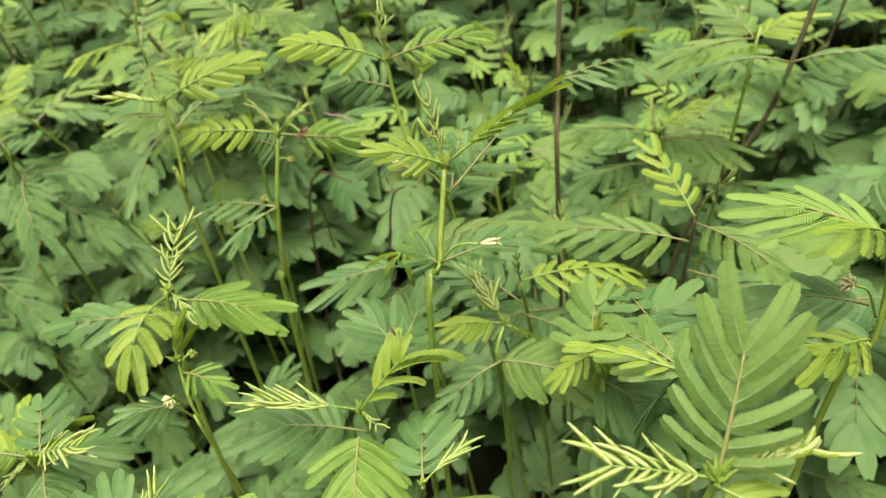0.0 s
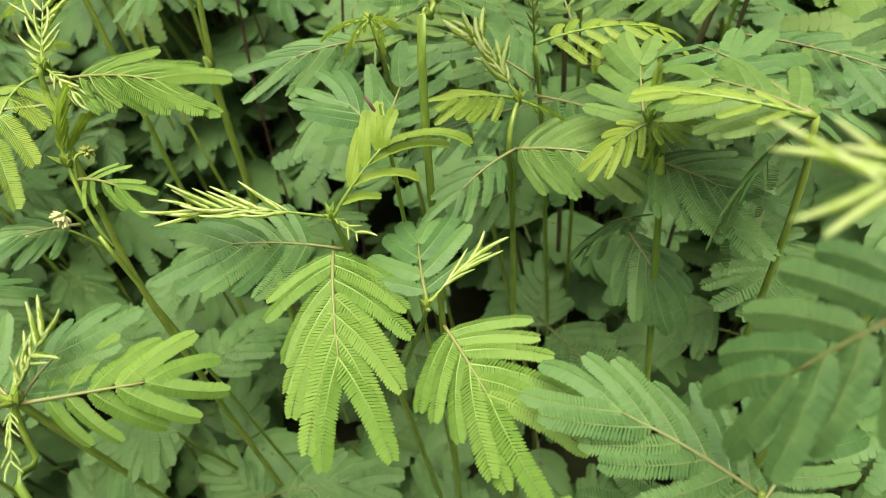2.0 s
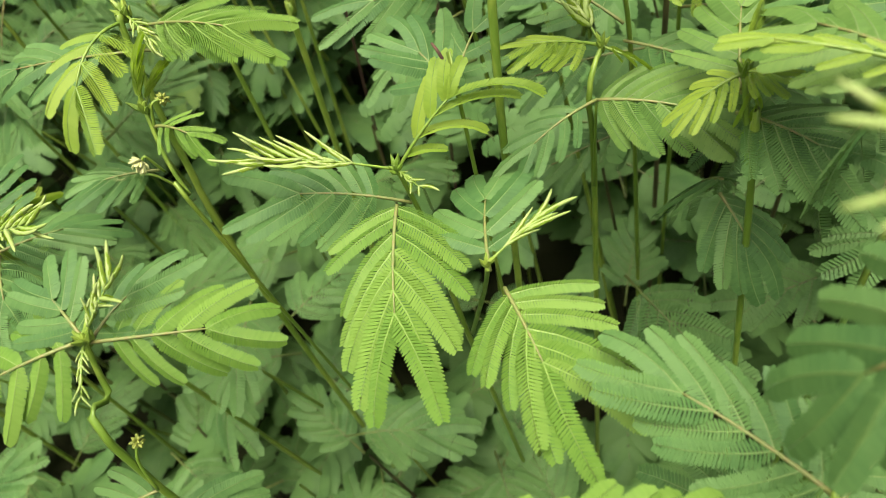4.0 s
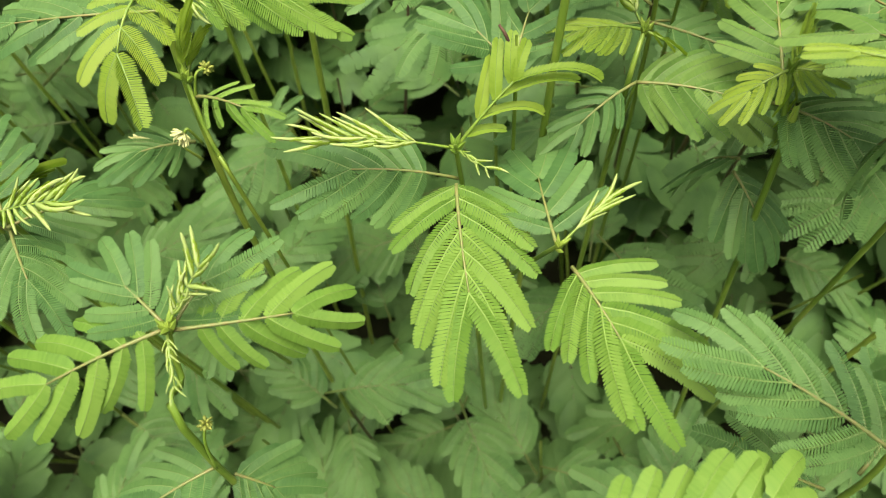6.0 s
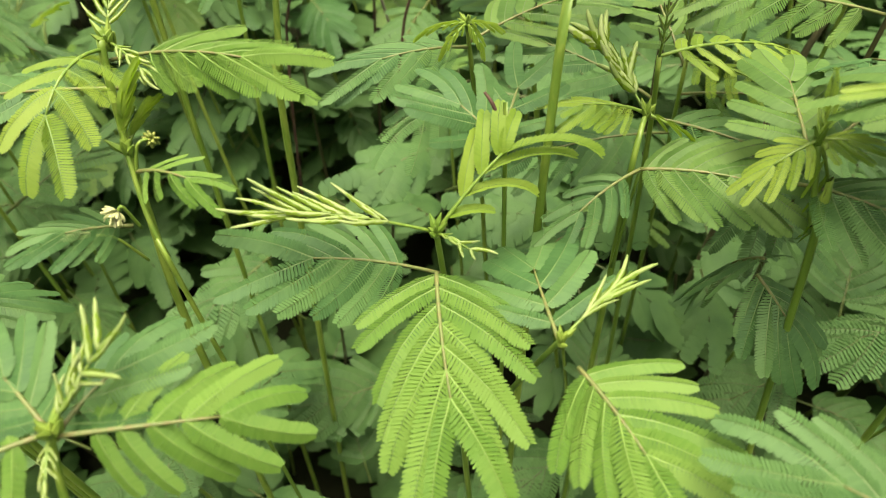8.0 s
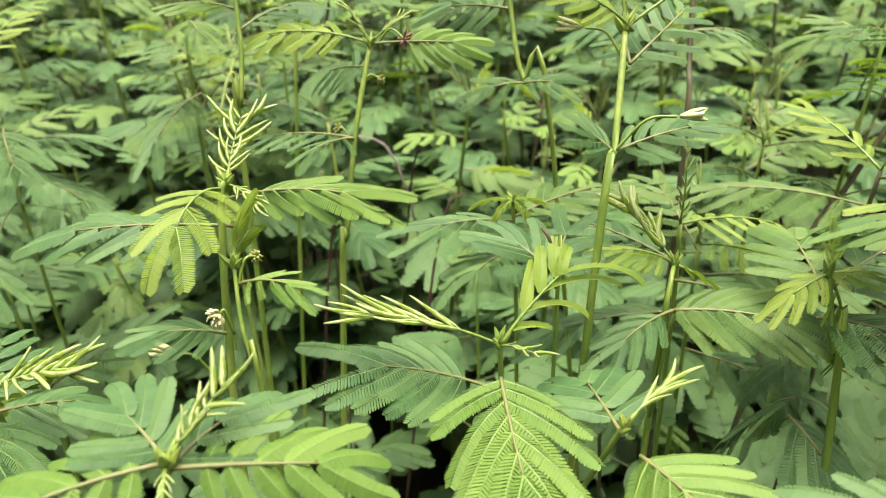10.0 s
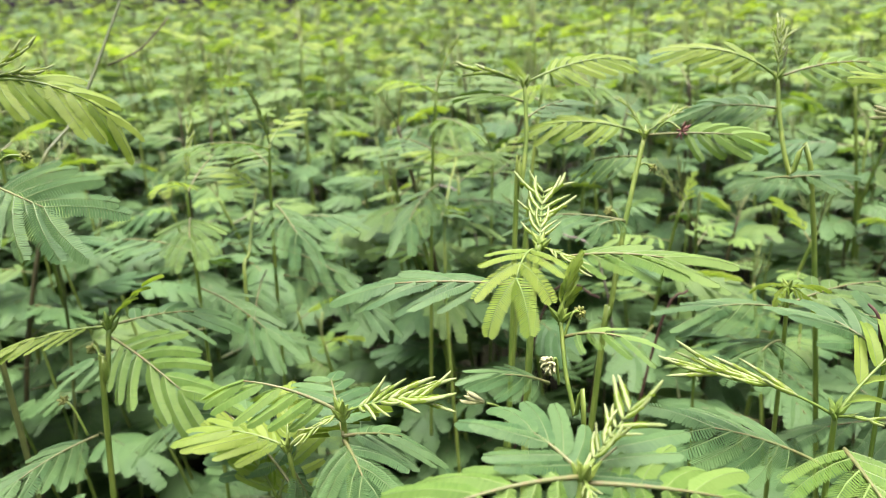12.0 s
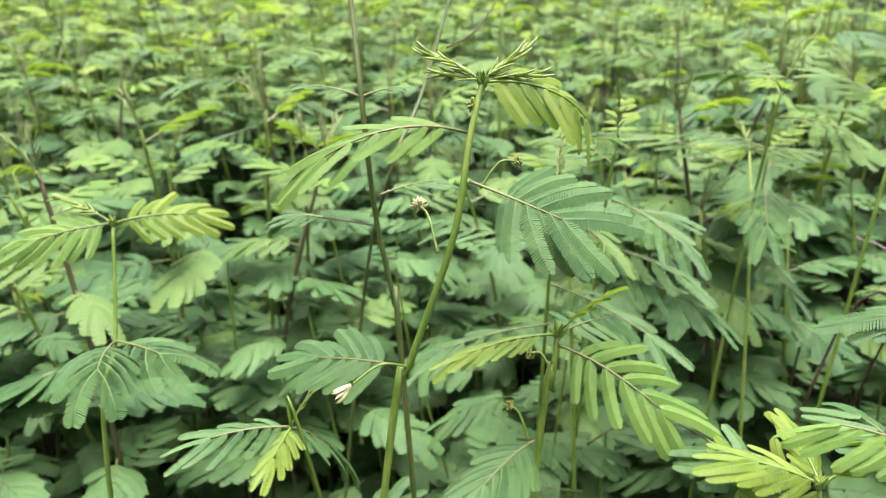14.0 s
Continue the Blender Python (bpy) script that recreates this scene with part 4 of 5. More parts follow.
near_leaf(plant, (-0.131, 0.203, 0.511), (-0.155, 0.236, 0.513), 5, 0.0280, "mature")
shoot_tip(plant, (-0.131, 0.203, 0.521), (0.000, 0.000, 1.000), 1.50, 208, 0)

plant = new_plant("small bright yellow-green young plant")
near_leaf(plant, (-0.176, 0.217, 0.459), (-0.192, 0.220, 0.483), 5, 0.0220, "young", spread=0.7)
near_leaf(plant, (-0.176, 0.217, 0.459), (-0.176, 0.235, 0.473), 4, 0.0220, "young")
stalk(plant, "stem", ((-0.176, 0.217, -0.010), (-0.176, 0.217, 0.379), (-0.176, 0.217, 0.459)), (0.0012, 0.0009, 0.0006), STEM, 8, "smooth bright green stem")

plant = new_plant("low plant with one yellow-green and one blue-green leaf")
stalk(plant, "stem", ((-0.337, 0.219, -0.010), (-0.394, 0.175, 0.448), (-0.400, 0.170, 0.472)), (0.0013, 0.0010, 0.0008), STEM, 8, "smooth bright green stem")
near_leaf(plant, (-0.400, 0.170, 0.472), (-0.428, 0.143, 0.476), 6, 0.0250, "mature", petiole=0.15)
near_leaf(plant, (-0.400, 0.170, 0.472), (-0.393, 0.149, 0.470), 5, 0.0180, "young", petiole=0.15, hang=20)
near_leaf(plant, (-0.400, 0.170, 0.472), (-0.395, 0.179, 0.486), 5, 0.0080, "folded", spread=0.3, petiole=0.4)
near_leaf(plant, (-0.400, 0.170, 0.472), (-0.391, 0.196, 0.441), 5, 0.0280, "mature")

plant = new_plant("green plant with yellow-green tips")
stalk(plant, "stem", ((-0.335, 0.357, -0.010), (-0.330, 0.357, 0.436), (-0.327, 0.357, 0.556)), (0.0017, 0.0013, 0.0010), STEM, 8, "smooth bright green stem")
near_leaf(plant, (-0.327, 0.357, 0.556), (-0.327, 0.369, 0.589), 6, 0.0120, "folded", petiole=0.2, hang=15, spread=0.45)
near_leaf(plant, (-0.327, 0.357, 0.556), (-0.301, 0.317, 0.571), 5, 0.0220, "young", petiole=0.2, hang=15)
near_leaf(plant, (-0.327, 0.357, 0.552), (-0.346, 0.412, 0.567), 6, 0.0260, "grown", petiole=0.2, hang=10)
near_leaf(plant, (-0.327, 0.357, 0.536), (-0.282, 0.304, 0.543), 6, 0.0320, "grown", petiole=0.2, hang=15)
near_leaf(plant, (-0.327, 0.357, 0.511), (-0.401, 0.369, 0.511), 6, 0.0340, "mature", petiole=0.2, hang=15)
near_leaf(plant, (-0.327, 0.357, 0.486), (-0.258, 0.329, 0.479), 6, 0.0340, "mature", petiole=0.2, hang=15)
near_leaf(plant, (-0.327, 0.357, 0.456), (-0.386, 0.311, 0.445), 6, 0.0340, "mature", petiole=0.2, hang=15)

plant = new_plant("slender plant with finger-like fresh leaves")
stalk(plant, "stem", ((-0.330, 0.424, -0.010), (-0.315, 0.424, 0.453), (-0.307, 0.424, 0.573)), (0.0017, 0.0013, 0.0010), STEM, 8, "smooth bright green stem")
near_leaf(plant, (-0.307, 0.424, 0.573), (-0.306, 0.411, 0.606), 6, 0.0120, "folded", petiole=0.2, hang=15, spread=0.45)
near_leaf(plant, (-0.307, 0.424, 0.573), (-0.316, 0.470, 0.588), 5, 0.0220, "young", petiole=0.2, hang=15)
near_leaf(plant, (-0.307, 0.424, 0.569), (-0.311, 0.366, 0.584), 6, 0.0260, "grown", petiole=0.2, hang=10)
near_leaf(plant, (-0.307, 0.424, 0.553), (-0.359, 0.470, 0.560), 6, 0.0320, "grown", petiole=0.2, hang=15)
near_leaf(plant, (-0.307, 0.424, 0.528), (-0.257, 0.367, 0.528), 6, 0.0340, "mature", petiole=0.2, hang=15)
near_leaf(plant, (-0.307, 0.424, 0.503), (-0.363, 0.473, 0.496), 6, 0.0340, "mature", petiole=0.2, hang=15)
near_leaf(plant, (-0.307, 0.424, 0.473), (-0.233, 0.417, 0.462), 6, 0.0340, "mature", petiole=0.2, hang=15)

plant = new_plant("slender upright green plant")
stalk(plant, "stem", ((-0.238, 0.508, -0.010), (-0.220, 0.508, 0.479), (-0.212, 0.508, 0.599)), (0.0017, 0.0013, 0.0010), STEM, 8, "smooth bright green stem")
near_leaf(plant, (-0.212, 0.508, 0.599), (-0.201, 0.515, 0.632), 6, 0.0120, "folded", petiole=0.2, hang=15, spread=0.45)
near_leaf(plant, (-0.212, 0.508, 0.599), (-0.220, 0.461, 0.614), 5, 0.0220, "young", petiole=0.2, hang=15)
near_leaf(plant, (-0.212, 0.508, 0.595), (-0.233, 0.562, 0.610), 6, 0.0260, "grown", petiole=0.2, hang=10)
near_leaf(plant, (-0.212, 0.508, 0.579), (-0.171, 0.451, 0.586), 6, 0.0320, "grown", petiole=0.2, hang=15)
near_leaf(plant, (-0.212, 0.508, 0.554), (-0.271, 0.554, 0.554), 6, 0.0340, "mature", petiole=0.2, hang=15)
near_leaf(plant, (-0.212, 0.508, 0.529), (-0.209, 0.433, 0.522), 6, 0.0340, "mature", petiole=0.2, hang=15)
near_leaf(plant, (-0.212, 0.508, 0.499), (-0.233, 0.579, 0.488), 6, 0.0340, "mature", petiole=0.2, hang=15)

plant = new_plant("tall bare green stem with few leaves")
stalk(plant, "stem", ((-0.224, 0.666, -0.010), (-0.220, 0.666, 0.398), (-0.217, 0.666, 0.518)), (0.0017, 0.0013, 0.0010), STEM, 8, "smooth bright green stem")
near_leaf(plant, (-0.217, 0.666, 0.518), (-0.225, 0.655, 0.551), 6, 0.0120, "folded", petiole=0.2, hang=15, spread=0.45)
near_leaf(plant, (-0.217, 0.666, 0.518), (-0.196, 0.709, 0.533), 5, 0.0220, "young", petiole=0.2, hang=15)
near_leaf(plant, (-0.217, 0.666, 0.514), (-0.270, 0.641, 0.529), 6, 0.0260, "grown", petiole=0.2, hang=10)
near_leaf(plant, (-0.217, 0.666, 0.498), (-0.204, 0.734, 0.505), 6, 0.0320, "grown", petiole=0.2, hang=15)
near_leaf(plant, (-0.217, 0.666, 0.473), (-0.235, 0.593, 0.473), 6, 0.0340, "mature", petiole=0.2, hang=15)
near_leaf(plant, (-0.217, 0.666, 0.448), (-0.260, 0.727, 0.441), 6, 0.0340, "mature", petiole=0.2, hang=15)
near_leaf(plant, (-0.217, 0.666, 0.418), (-0.183, 0.600, 0.407), 6, 0.0340, "mature", petiole=0.2, hang=15)

plant = new_plant("tall plant with broad pale leaves")
stalk(plant, "stem", ((-0.374, 0.856, -0.010), (-0.357, 0.856, 0.467), (-0.347, 0.856, 0.587)), (0.0017, 0.0013, 0.0010), STEM, 8, "smooth bright green stem")
near_leaf(plant, (-0.347, 0.856, 0.587), (-0.335, 0.858, 0.620), 6, 0.0120, "folded", petiole=0.2, hang=15, spread=0.45)
near_leaf(plant, (-0.347, 0.856, 0.587), (-0.395, 0.861, 0.602), 5, 0.0220, "young", petiole=0.2, hang=15)
near_leaf(plant, (-0.347, 0.856, 0.583), (-0.289, 0.857, 0.598), 6, 0.0260, "grown", petiole=0.2, hang=10)
near_leaf(plant, (-0.347, 0.856, 0.567), (-0.416, 0.843, 0.574), 6, 0.0320, "grown", petiole=0.2, hang=15)
near_leaf(plant, (-0.347, 0.856, 0.542), (-0.303, 0.917, 0.542), 6, 0.0340, "mature", petiole=0.2, hang=15)
near_leaf(plant, (-0.347, 0.856, 0.517), (-0.377, 0.788, 0.510), 6, 0.0340, "mature", petiole=0.2, hang=15)
near_leaf(plant, (-0.347, 0.856, 0.487), (-0.308, 0.919, 0.476), 6, 0.0340, "mature", petiole=0.2, hang=15)

plant = new_plant("tall plant with drooping bright leaves")
stalk(plant, "stem", ((-0.766, 0.585, -0.010), (-0.766, 0.585, 0.484), (-0.767, 0.585, 0.604)), (0.0017, 0.0013, 0.0010), STEM, 8, "smooth bright green stem")
near_leaf(plant, (-0.767, 0.585, 0.604), (-0.779, 0.587, 0.637), 6, 0.0120, "folded", petiole=0.2, hang=15, spread=0.45)
near_leaf(plant, (-0.767, 0.585, 0.604), (-0.728, 0.557, 0.619), 5, 0.0220, "young", petiole=0.2, hang=15)
near_leaf(plant, (-0.767, 0.585, 0.600), (-0.818, 0.613, 0.615), 6, 0.0260, "grown", petiole=0.2, hang=10)
near_leaf(plant, (-0.767, 0.585, 0.584), (-0.715, 0.631, 0.591), 6, 0.0320, "grown", petiole=0.2, hang=15)
near_leaf(plant, (-0.767, 0.585, 0.559), (-0.824, 0.536, 0.559), 6, 0.0340, "mature", petiole=0.2, hang=15)
near_leaf(plant, (-0.767, 0.585, 0.534), (-0.699, 0.616, 0.527), 6, 0.0340, "mature", petiole=0.2, hang=15)
near_leaf(plant, (-0.767, 0.585, 0.504), (-0.783, 0.513, 0.493), 6, 0.0340, "mature", petiole=0.2, hang=15)

plant = new_plant("plant with blue-green leaves on a brown stem")
stalk(plant, "stem", ((0.195, 0.409, -0.010), (0.203, 0.409, 0.416), (0.207, 0.409, 0.536)), (0.0017, 0.0013, 0.0010), BARK, 8, "dark brown woody stem")
near_leaf(plant, (0.207, 0.409, 0.536), (0.217, 0.401, 0.569), 6, 0.0120, "folded", petiole=0.2, hang=15, spread=0.45)
near_leaf(plant, (0.207, 0.409, 0.536), (0.181, 0.449, 0.551), 5, 0.0220, "young", petiole=0.2, hang=15)
near_leaf(plant, (0.207, 0.409, 0.532), (0.246, 0.366, 0.547), 6, 0.0260, "grown", petiole=0.2, hang=10)
near_leaf(plant, (0.207, 0.409, 0.516), (0.137, 0.410, 0.523), 6, 0.0320, "grown", petiole=0.2, hang=15)
near_leaf(plant, (0.207, 0.409, 0.491), (0.276, 0.380, 0.491), 6, 0.0340, "mature", petiole=0.2, hang=15)
near_leaf(plant, (0.207, 0.409, 0.466), (0.169, 0.345, 0.459), 6, 0.0340, "mature", petiole=0.2, hang=15)
near_leaf(plant, (0.207, 0.409, 0.436), (0.279, 0.427, 0.425), 6, 0.0340, "mature", petiole=0.2, hang=15)

plant = new_plant("plant with broad mature leaves")
stalk(plant, "stem", ((0.134, 0.409, -0.010), (0.131, 0.409, 0.368), (0.129, 0.409, 0.488)), (0.0017, 0.0013, 0.0010), STEM, 8, "smooth bright green stem")
near_leaf(plant, (0.129, 0.409, 0.488), (0.128, 0.422, 0.520), 6, 0.0120, "folded", petiole=0.2, hang=15, spread=0.45)
near_leaf(plant, (0.129, 0.409, 0.488), (0.161, 0.374, 0.503), 5, 0.0220, "young", petiole=0.2, hang=15)
near_leaf(plant, (0.129, 0.409, 0.484), (0.105, 0.462, 0.499), 6, 0.0260, "grown", petiole=0.2, hang=10)
near_leaf(plant, (0.129, 0.409, 0.468), (0.198, 0.402, 0.475), 6, 0.0320, "grown", petiole=0.2, hang=15)
near_leaf(plant, (0.129, 0.409, 0.443), (0.058, 0.386, 0.443), 6, 0.0340, "mature", petiole=0.2, hang=15)
near_leaf(plant, (0.129, 0.409, 0.418), (0.198, 0.382, 0.410), 6, 0.0340, "mature", petiole=0.2, hang=15)
near_leaf(plant, (0.129, 0.409, 0.388), (0.064, 0.373, 0.377), 6, 0.0340, "mature", petiole=0.2, hang=15)

plant = new_plant("small plant with a spiky yellow-green tuft")
stalk(plant, "stem", ((0.041, 0.390, -0.010), (0.035, 0.380, 0.404), (0.031, 0.374, 0.524)), (0.0017, 0.0013, 0.0010), STEM, 8, "smooth bright green stem")
near_leaf(plant, (0.031, 0.374, 0.524), (0.017, 0.361, 0.528), 4, 0.0080, "closing", spread=0.5)
near_leaf(plant, (0.031, 0.374, 0.524), (0.025, 0.359, 0.523), 4, 0.0080, "closing", spread=0.5)
near_leaf(plant, (0.031, 0.374, 0.524), (0.039, 0.362, 0.523), 4, 0.0080, "closing", spread=0.5)
near_leaf(plant, (0.031, 0.374, 0.524), (0.042, 0.366, 0.528), 4, 0.0080, "closing", spread=0.5)
near_leaf(plant, (0.031, 0.374, 0.512), (-0.003, 0.354, 0.518), 6, 0.0330, "mature", hang=10)
near_leaf(plant, (0.031, 0.374, 0.514), (0.077, 0.415, 0.518), 6, 0.0340, "grown", hang=8)
near_leaf(plant, (0.031, 0.374, 0.494), (0.019, 0.335, 0.505), 5, 0.0320, "mature")
shoot_tip(plant, (0.031, 0.374, 0.524), (0.000, 0.000, 1.000), 1.30, 300, 0)

plant = new_plant("plant with pale fresh leaves round a slender stem")
stalk(plant, "stem", ((0.183, 0.544, -0.010), (0.183, 0.544, 0.360), (0.183, 0.544, 0.500)), (0.0017, 0.0013, 0.0010), STEM, 8, "smooth bright green stem")
near_leaf(plant, (0.183, 0.544, 0.500), (0.129, 0.517, 0.523), 6, 0.0320, "grown")
near_leaf(plant, (0.183, 0.544, 0.495), (0.225, 0.525, 0.508), 6, 0.0340, "grown")
near_leaf(plant, (0.183, 0.544, 0.500), (0.215, 0.587, 0.500), 6, 0.0220, "young", spread=0.6)
near_leaf(plant, (0.183, 0.544, 0.500), (0.176, 0.558, 0.516), 5, 0.0120, "folded", spread=0.5)
near_leaf(plant, (0.183, 0.544, 0.460), (0.162, 0.474, 0.483), 6, 0.0300, "grown")
near_leaf(plant, (0.183, 0.544, 0.470), (0.144, 0.487, 0.502), 6, 0.0300, "mature")
shoot_tip(plant, (0.183, 0.544, 0.500), (0.000, 0.000, 1.000), 1.40, 309, 0)

plant = new_plant("slender plant with hanging yellow-green leaves")
stalk(plant, "stem", ((-0.163, 0.459, -0.010), (-0.211, 0.513, 0.437), (-0.231, 0.600, 0.530)), (0.0017, 0.0013, 0.0010), STEM, 8, "smooth bright green stem")
near_leaf(plant, (-0.231, 0.600, 0.530), (-0.252, 0.586, 0.538), 5, 0.0260, "young", hang=30)
near_leaf(plant, (-0.231, 0.600, 0.530), (-0.201, 0.602, 0.535), 5, 0.0290, "grown", hang=10)
near_leaf(plant, (-0.231, 0.600, 0.510), (-0.311, 0.617, 0.533), 6, 0.0340, "grown")
near_leaf(plant, (-0.231, 0.600, 0.480), (-0.226, 0.507, 0.510), 5, 0.0300, "young", hang=25)
near_leaf(plant, (-0.231, 0.600, 0.490), (-0.189, 0.604, 0.488), 6, 0.0350, "mature")
near_leaf(plant, (-0.231, 0.600, 0.530), (-0.239, 0.616, 0.548), 5, 0.0120, "folded", spread=0.5)

plant = new_plant("bright low plant with a half-open shoot")
stalk(plant, "stem", ((-0.136, 0.203, -0.010), (-0.156, 0.211, 0.390), (-0.166, 0.215, 0.490)), (0.0017, 0.0013, 0.0010), STEM, 8, "smooth bright green stem")
near_leaf(plant, (-0.166, 0.215, 0.490), (-0.143, 0.234, 0.500), 7, 0.0160, "closing", spread=0.45)
near_leaf(plant, (-0.166, 0.215, 0.490), (-0.177, 0.235, 0.499), 6, 0.0180, "young", spread=0.6)
near_leaf(plant, (-0.166, 0.215, 0.490), (-0.190, 0.211, 0.496), 5, 0.0280, "young")
near_leaf(plant, (-0.166, 0.215, 0.480), (-0.159, 0.217, 0.461), 6, 0.0340, "mature")
near_leaf(plant, (-0.166, 0.215, 0.470), (-0.223, 0.245, 0.484), 6, 0.0340, "mature")
shoot_tip(plant, (-0.166, 0.215, 0.490), (0.000, 0.000, 1.000), 1.40, 325, 0)

plant = new_plant("plant with a yellow-green crown of young leaves")
stalk(plant, "stem", ((0.189, 0.474, -0.010), (0.238, 0.540, 0.527), (0.245, 0.577, 0.560)), (0.0017, 0.0013, 0.0010), STEM, 8, "smooth bright green stem")
near_leaf(plant, (0.245, 0.577, 0.560), (0.269, 0.594, 0.568), 6, 0.0260, "young", hang=20)
near_leaf(plant, (0.245, 0.577, 0.560), (0.228, 0.606, 0.567), 6, 0.0290, "grown", hang=10)
near_leaf(plant, (0.245, 0.577, 0.560), (0.203, 0.542, 0.571), 6, 0.0340, "grown")
near_leaf(plant, (0.245, 0.577, 0.530), (0.268, 0.547, 0.551), 6, 0.0340, "mature")
near_leaf(plant, (0.245, 0.577, 0.520), (0.224, 0.500, 0.566), 5, 0.0220, "young")

plant = new_plant("plant with yellow-green leaves and a thin bent stem")
stalk(plant, "stem", ((-0.268, 0.342, -0.010), (-0.322, 0.396, 0.432), (-0.334, 0.422, 0.491), (-0.347, 0.457, 0.530)), (0.0017, 0.0015, 0.0012, 0.0010), STEM, 8, "smooth bright green stem")
near_leaf(plant, (-0.347, 0.457, 0.530), (-0.373, 0.459, 0.542), 5, 0.0260, "young", hang=20)
near_leaf(plant, (-0.347, 0.457, 0.500), (-0.276, 0.441, 0.516), 6, 0.0350, "mature")
near_leaf(plant, (-0.347, 0.457, 0.480), (-0.255, 0.416, 0.484), 6, 0.0350, "mature")
near_leaf(plant, (-0.347, 0.457, 0.460), (-0.274, 0.318, 0.454), 6, 0.0340, "mature")

plant = new_plant("tall plant with a yellow-green top above the leaves")
stalk(plant, "stem", ((-0.167, 0.441, -0.010), (-0.136, 0.511, 0.560), (-0.132, 0.554, 0.600)), (0.0017, 0.0013, 0.0010), STEM, 8, "smooth bright green stem")
near_leaf(plant, (-0.132, 0.554, 0.600), (-0.095, 0.540, 0.602), 6, 0.0290, "grown", hang=10)
near_leaf(plant, (-0.132, 0.554, 0.600), (-0.141, 0.524, 0.604), 6, 0.0260, "young", hang=20)
near_leaf(plant, (-0.132, 0.554, 0.580), (-0.175, 0.569, 0.603), 6, 0.0340, "grown")
near_leaf(plant, (-0.132, 0.554, 0.550), (-0.098, 0.533, 0.567), 6, 0.0340, "mature")

plant = tagged(new("dead_stem"), "dry reddish-brown dead stem leaning under the leaves", "dead stem")
stalk(plant, "stalk", ((-0.190, 0.533, -0.010), (-0.140, 0.548, 0.400), (-0.089, 0.551, 0.430)), (0.0014, 0.0011, 0.0008), DEAD, 8, "dry brown stalk")

plant = tagged(new("dead_stem"), "short dry reddish dead stem among the leaves", "dead stem")
stalk(plant, "stalk", ((-0.140, 0.666, -0.010), (-0.090, 0.616, 0.400), (-0.067, 0.595, 0.460)), (0.0014, 0.0011, 0.0008), DEAD, 8, "dry brown stalk")

plant = tagged(new("dead_stem"), "thin dry red stem between the leaves", "dead stem")
stalk(plant, "stalk", ((-0.093, 0.482, -0.010), (-0.043, 0.507, 0.400), (-0.020, 0.514, 0.460)), (0.0014, 0.0011, 0.0008), DEAD, 8, "dry brown stalk")

plant = tagged(new("dead_stem"), "thin grey bare dead stem under the leaves", "dead stem")
stalk(plant, "stalk", ((-0.042, 0.642, -0.010), (-0.092, 0.624, 0.400), (-0.135, 0.618, 0.460)), (0.0014, 0.0011, 0.0008), DRY, 8, "dry brown stalk")

plant = tagged(new("dead_stem"), "thin grey bare dead stem among stems", "dead stem")
stalk(plant, "stalk", ((-0.226, 0.818, -0.010), (-0.276, 0.776, 0.400), (-0.318, 0.764, 0.460)), (0.0014, 0.0011, 0.0008), DRY, 8, "dry brown stalk")



# ---- plants behind: a few grown once, then copied ----
def leaf_mesh(age, seed, pairs, length, pinna, arch, hang, detail, spread=1.0):
    rnd = random.Random(seed)
    pts, fr = leaf_frames(length, pairs, pinna, arch, spread, hang, rnd, 0.3, age == "folded")
    v, f, ix = [], [], []
    wid = {"young": 0.0052, "fresh": 0.0060, "mature": 0.0063, "folded": 0.0056, "closing": 0.006}[age]
    fo = {"young": 0.0, "fresh": 0.0, "mature": 0.0, "folded": 0.9, "closing": 0.6}[age]
    for m, k in fr:
        sag, side = ((0.25, 0.30), (0.40, 0.36), (0.55, 0.45), (0.32, 0.22))[k]
        if age == "folded":
            i, first = len(v), len(f)
            tube(v, f, [Vector((0, 0, 0)), Vector((0.001, 0.013, 0.001)), Vector((0.003, 0.025, 0.003)), Vector((0.006, 0.035, 0.006))], [0.0007, 0.0015, 0.0014, 0.0005], 4)
            v[i:] = [m @ q for q in v[i:]]
            ix += [0] * (len(f) - first)
        else:
            pinna_data(0.035, wid, 17, sag, side, fo, radians(8 if fo > 0.3 else -10), k + seed, v, f, ix, m, detail)
    n = len(f)
    if detail > -2:
        tube(v, f, pts[::5], [0.0010, 0.0007, 0.0004], 4 if detail else 3)
    ix += [1] * (len(f) - n)
    return v, f, ix


LEAVES = {}
for age, pairs, ln, pn in (("young", 5, 0.044, 0.026), ("fresh", 5, 0.054, 0.035), ("mature", 6, 0.056, 0.036), ("folded", 6, 0.032, 0.016), ("closing", 6, 0.045, 0.02)):
    for k in range(4):
        for far in (0, 1):
            v, f, ix = leaf_mesh(age, 40 + k, pairs - (k % 2), ln * (0.88 + 0.1 * k), pn, (0.2, 0.4, 0.6, 0.3)[k], (4, 10, 14, 2)[k], 1 - far,
                                 0.55 if age in ("folded", "closing") else (1.0, 1.1, 1.05, 1.15)[k])
            LEAVES[age, k + 4 * far] = mesh_of("leaf", v, f, [LEAF_MATS[age], RACHIS], ix)


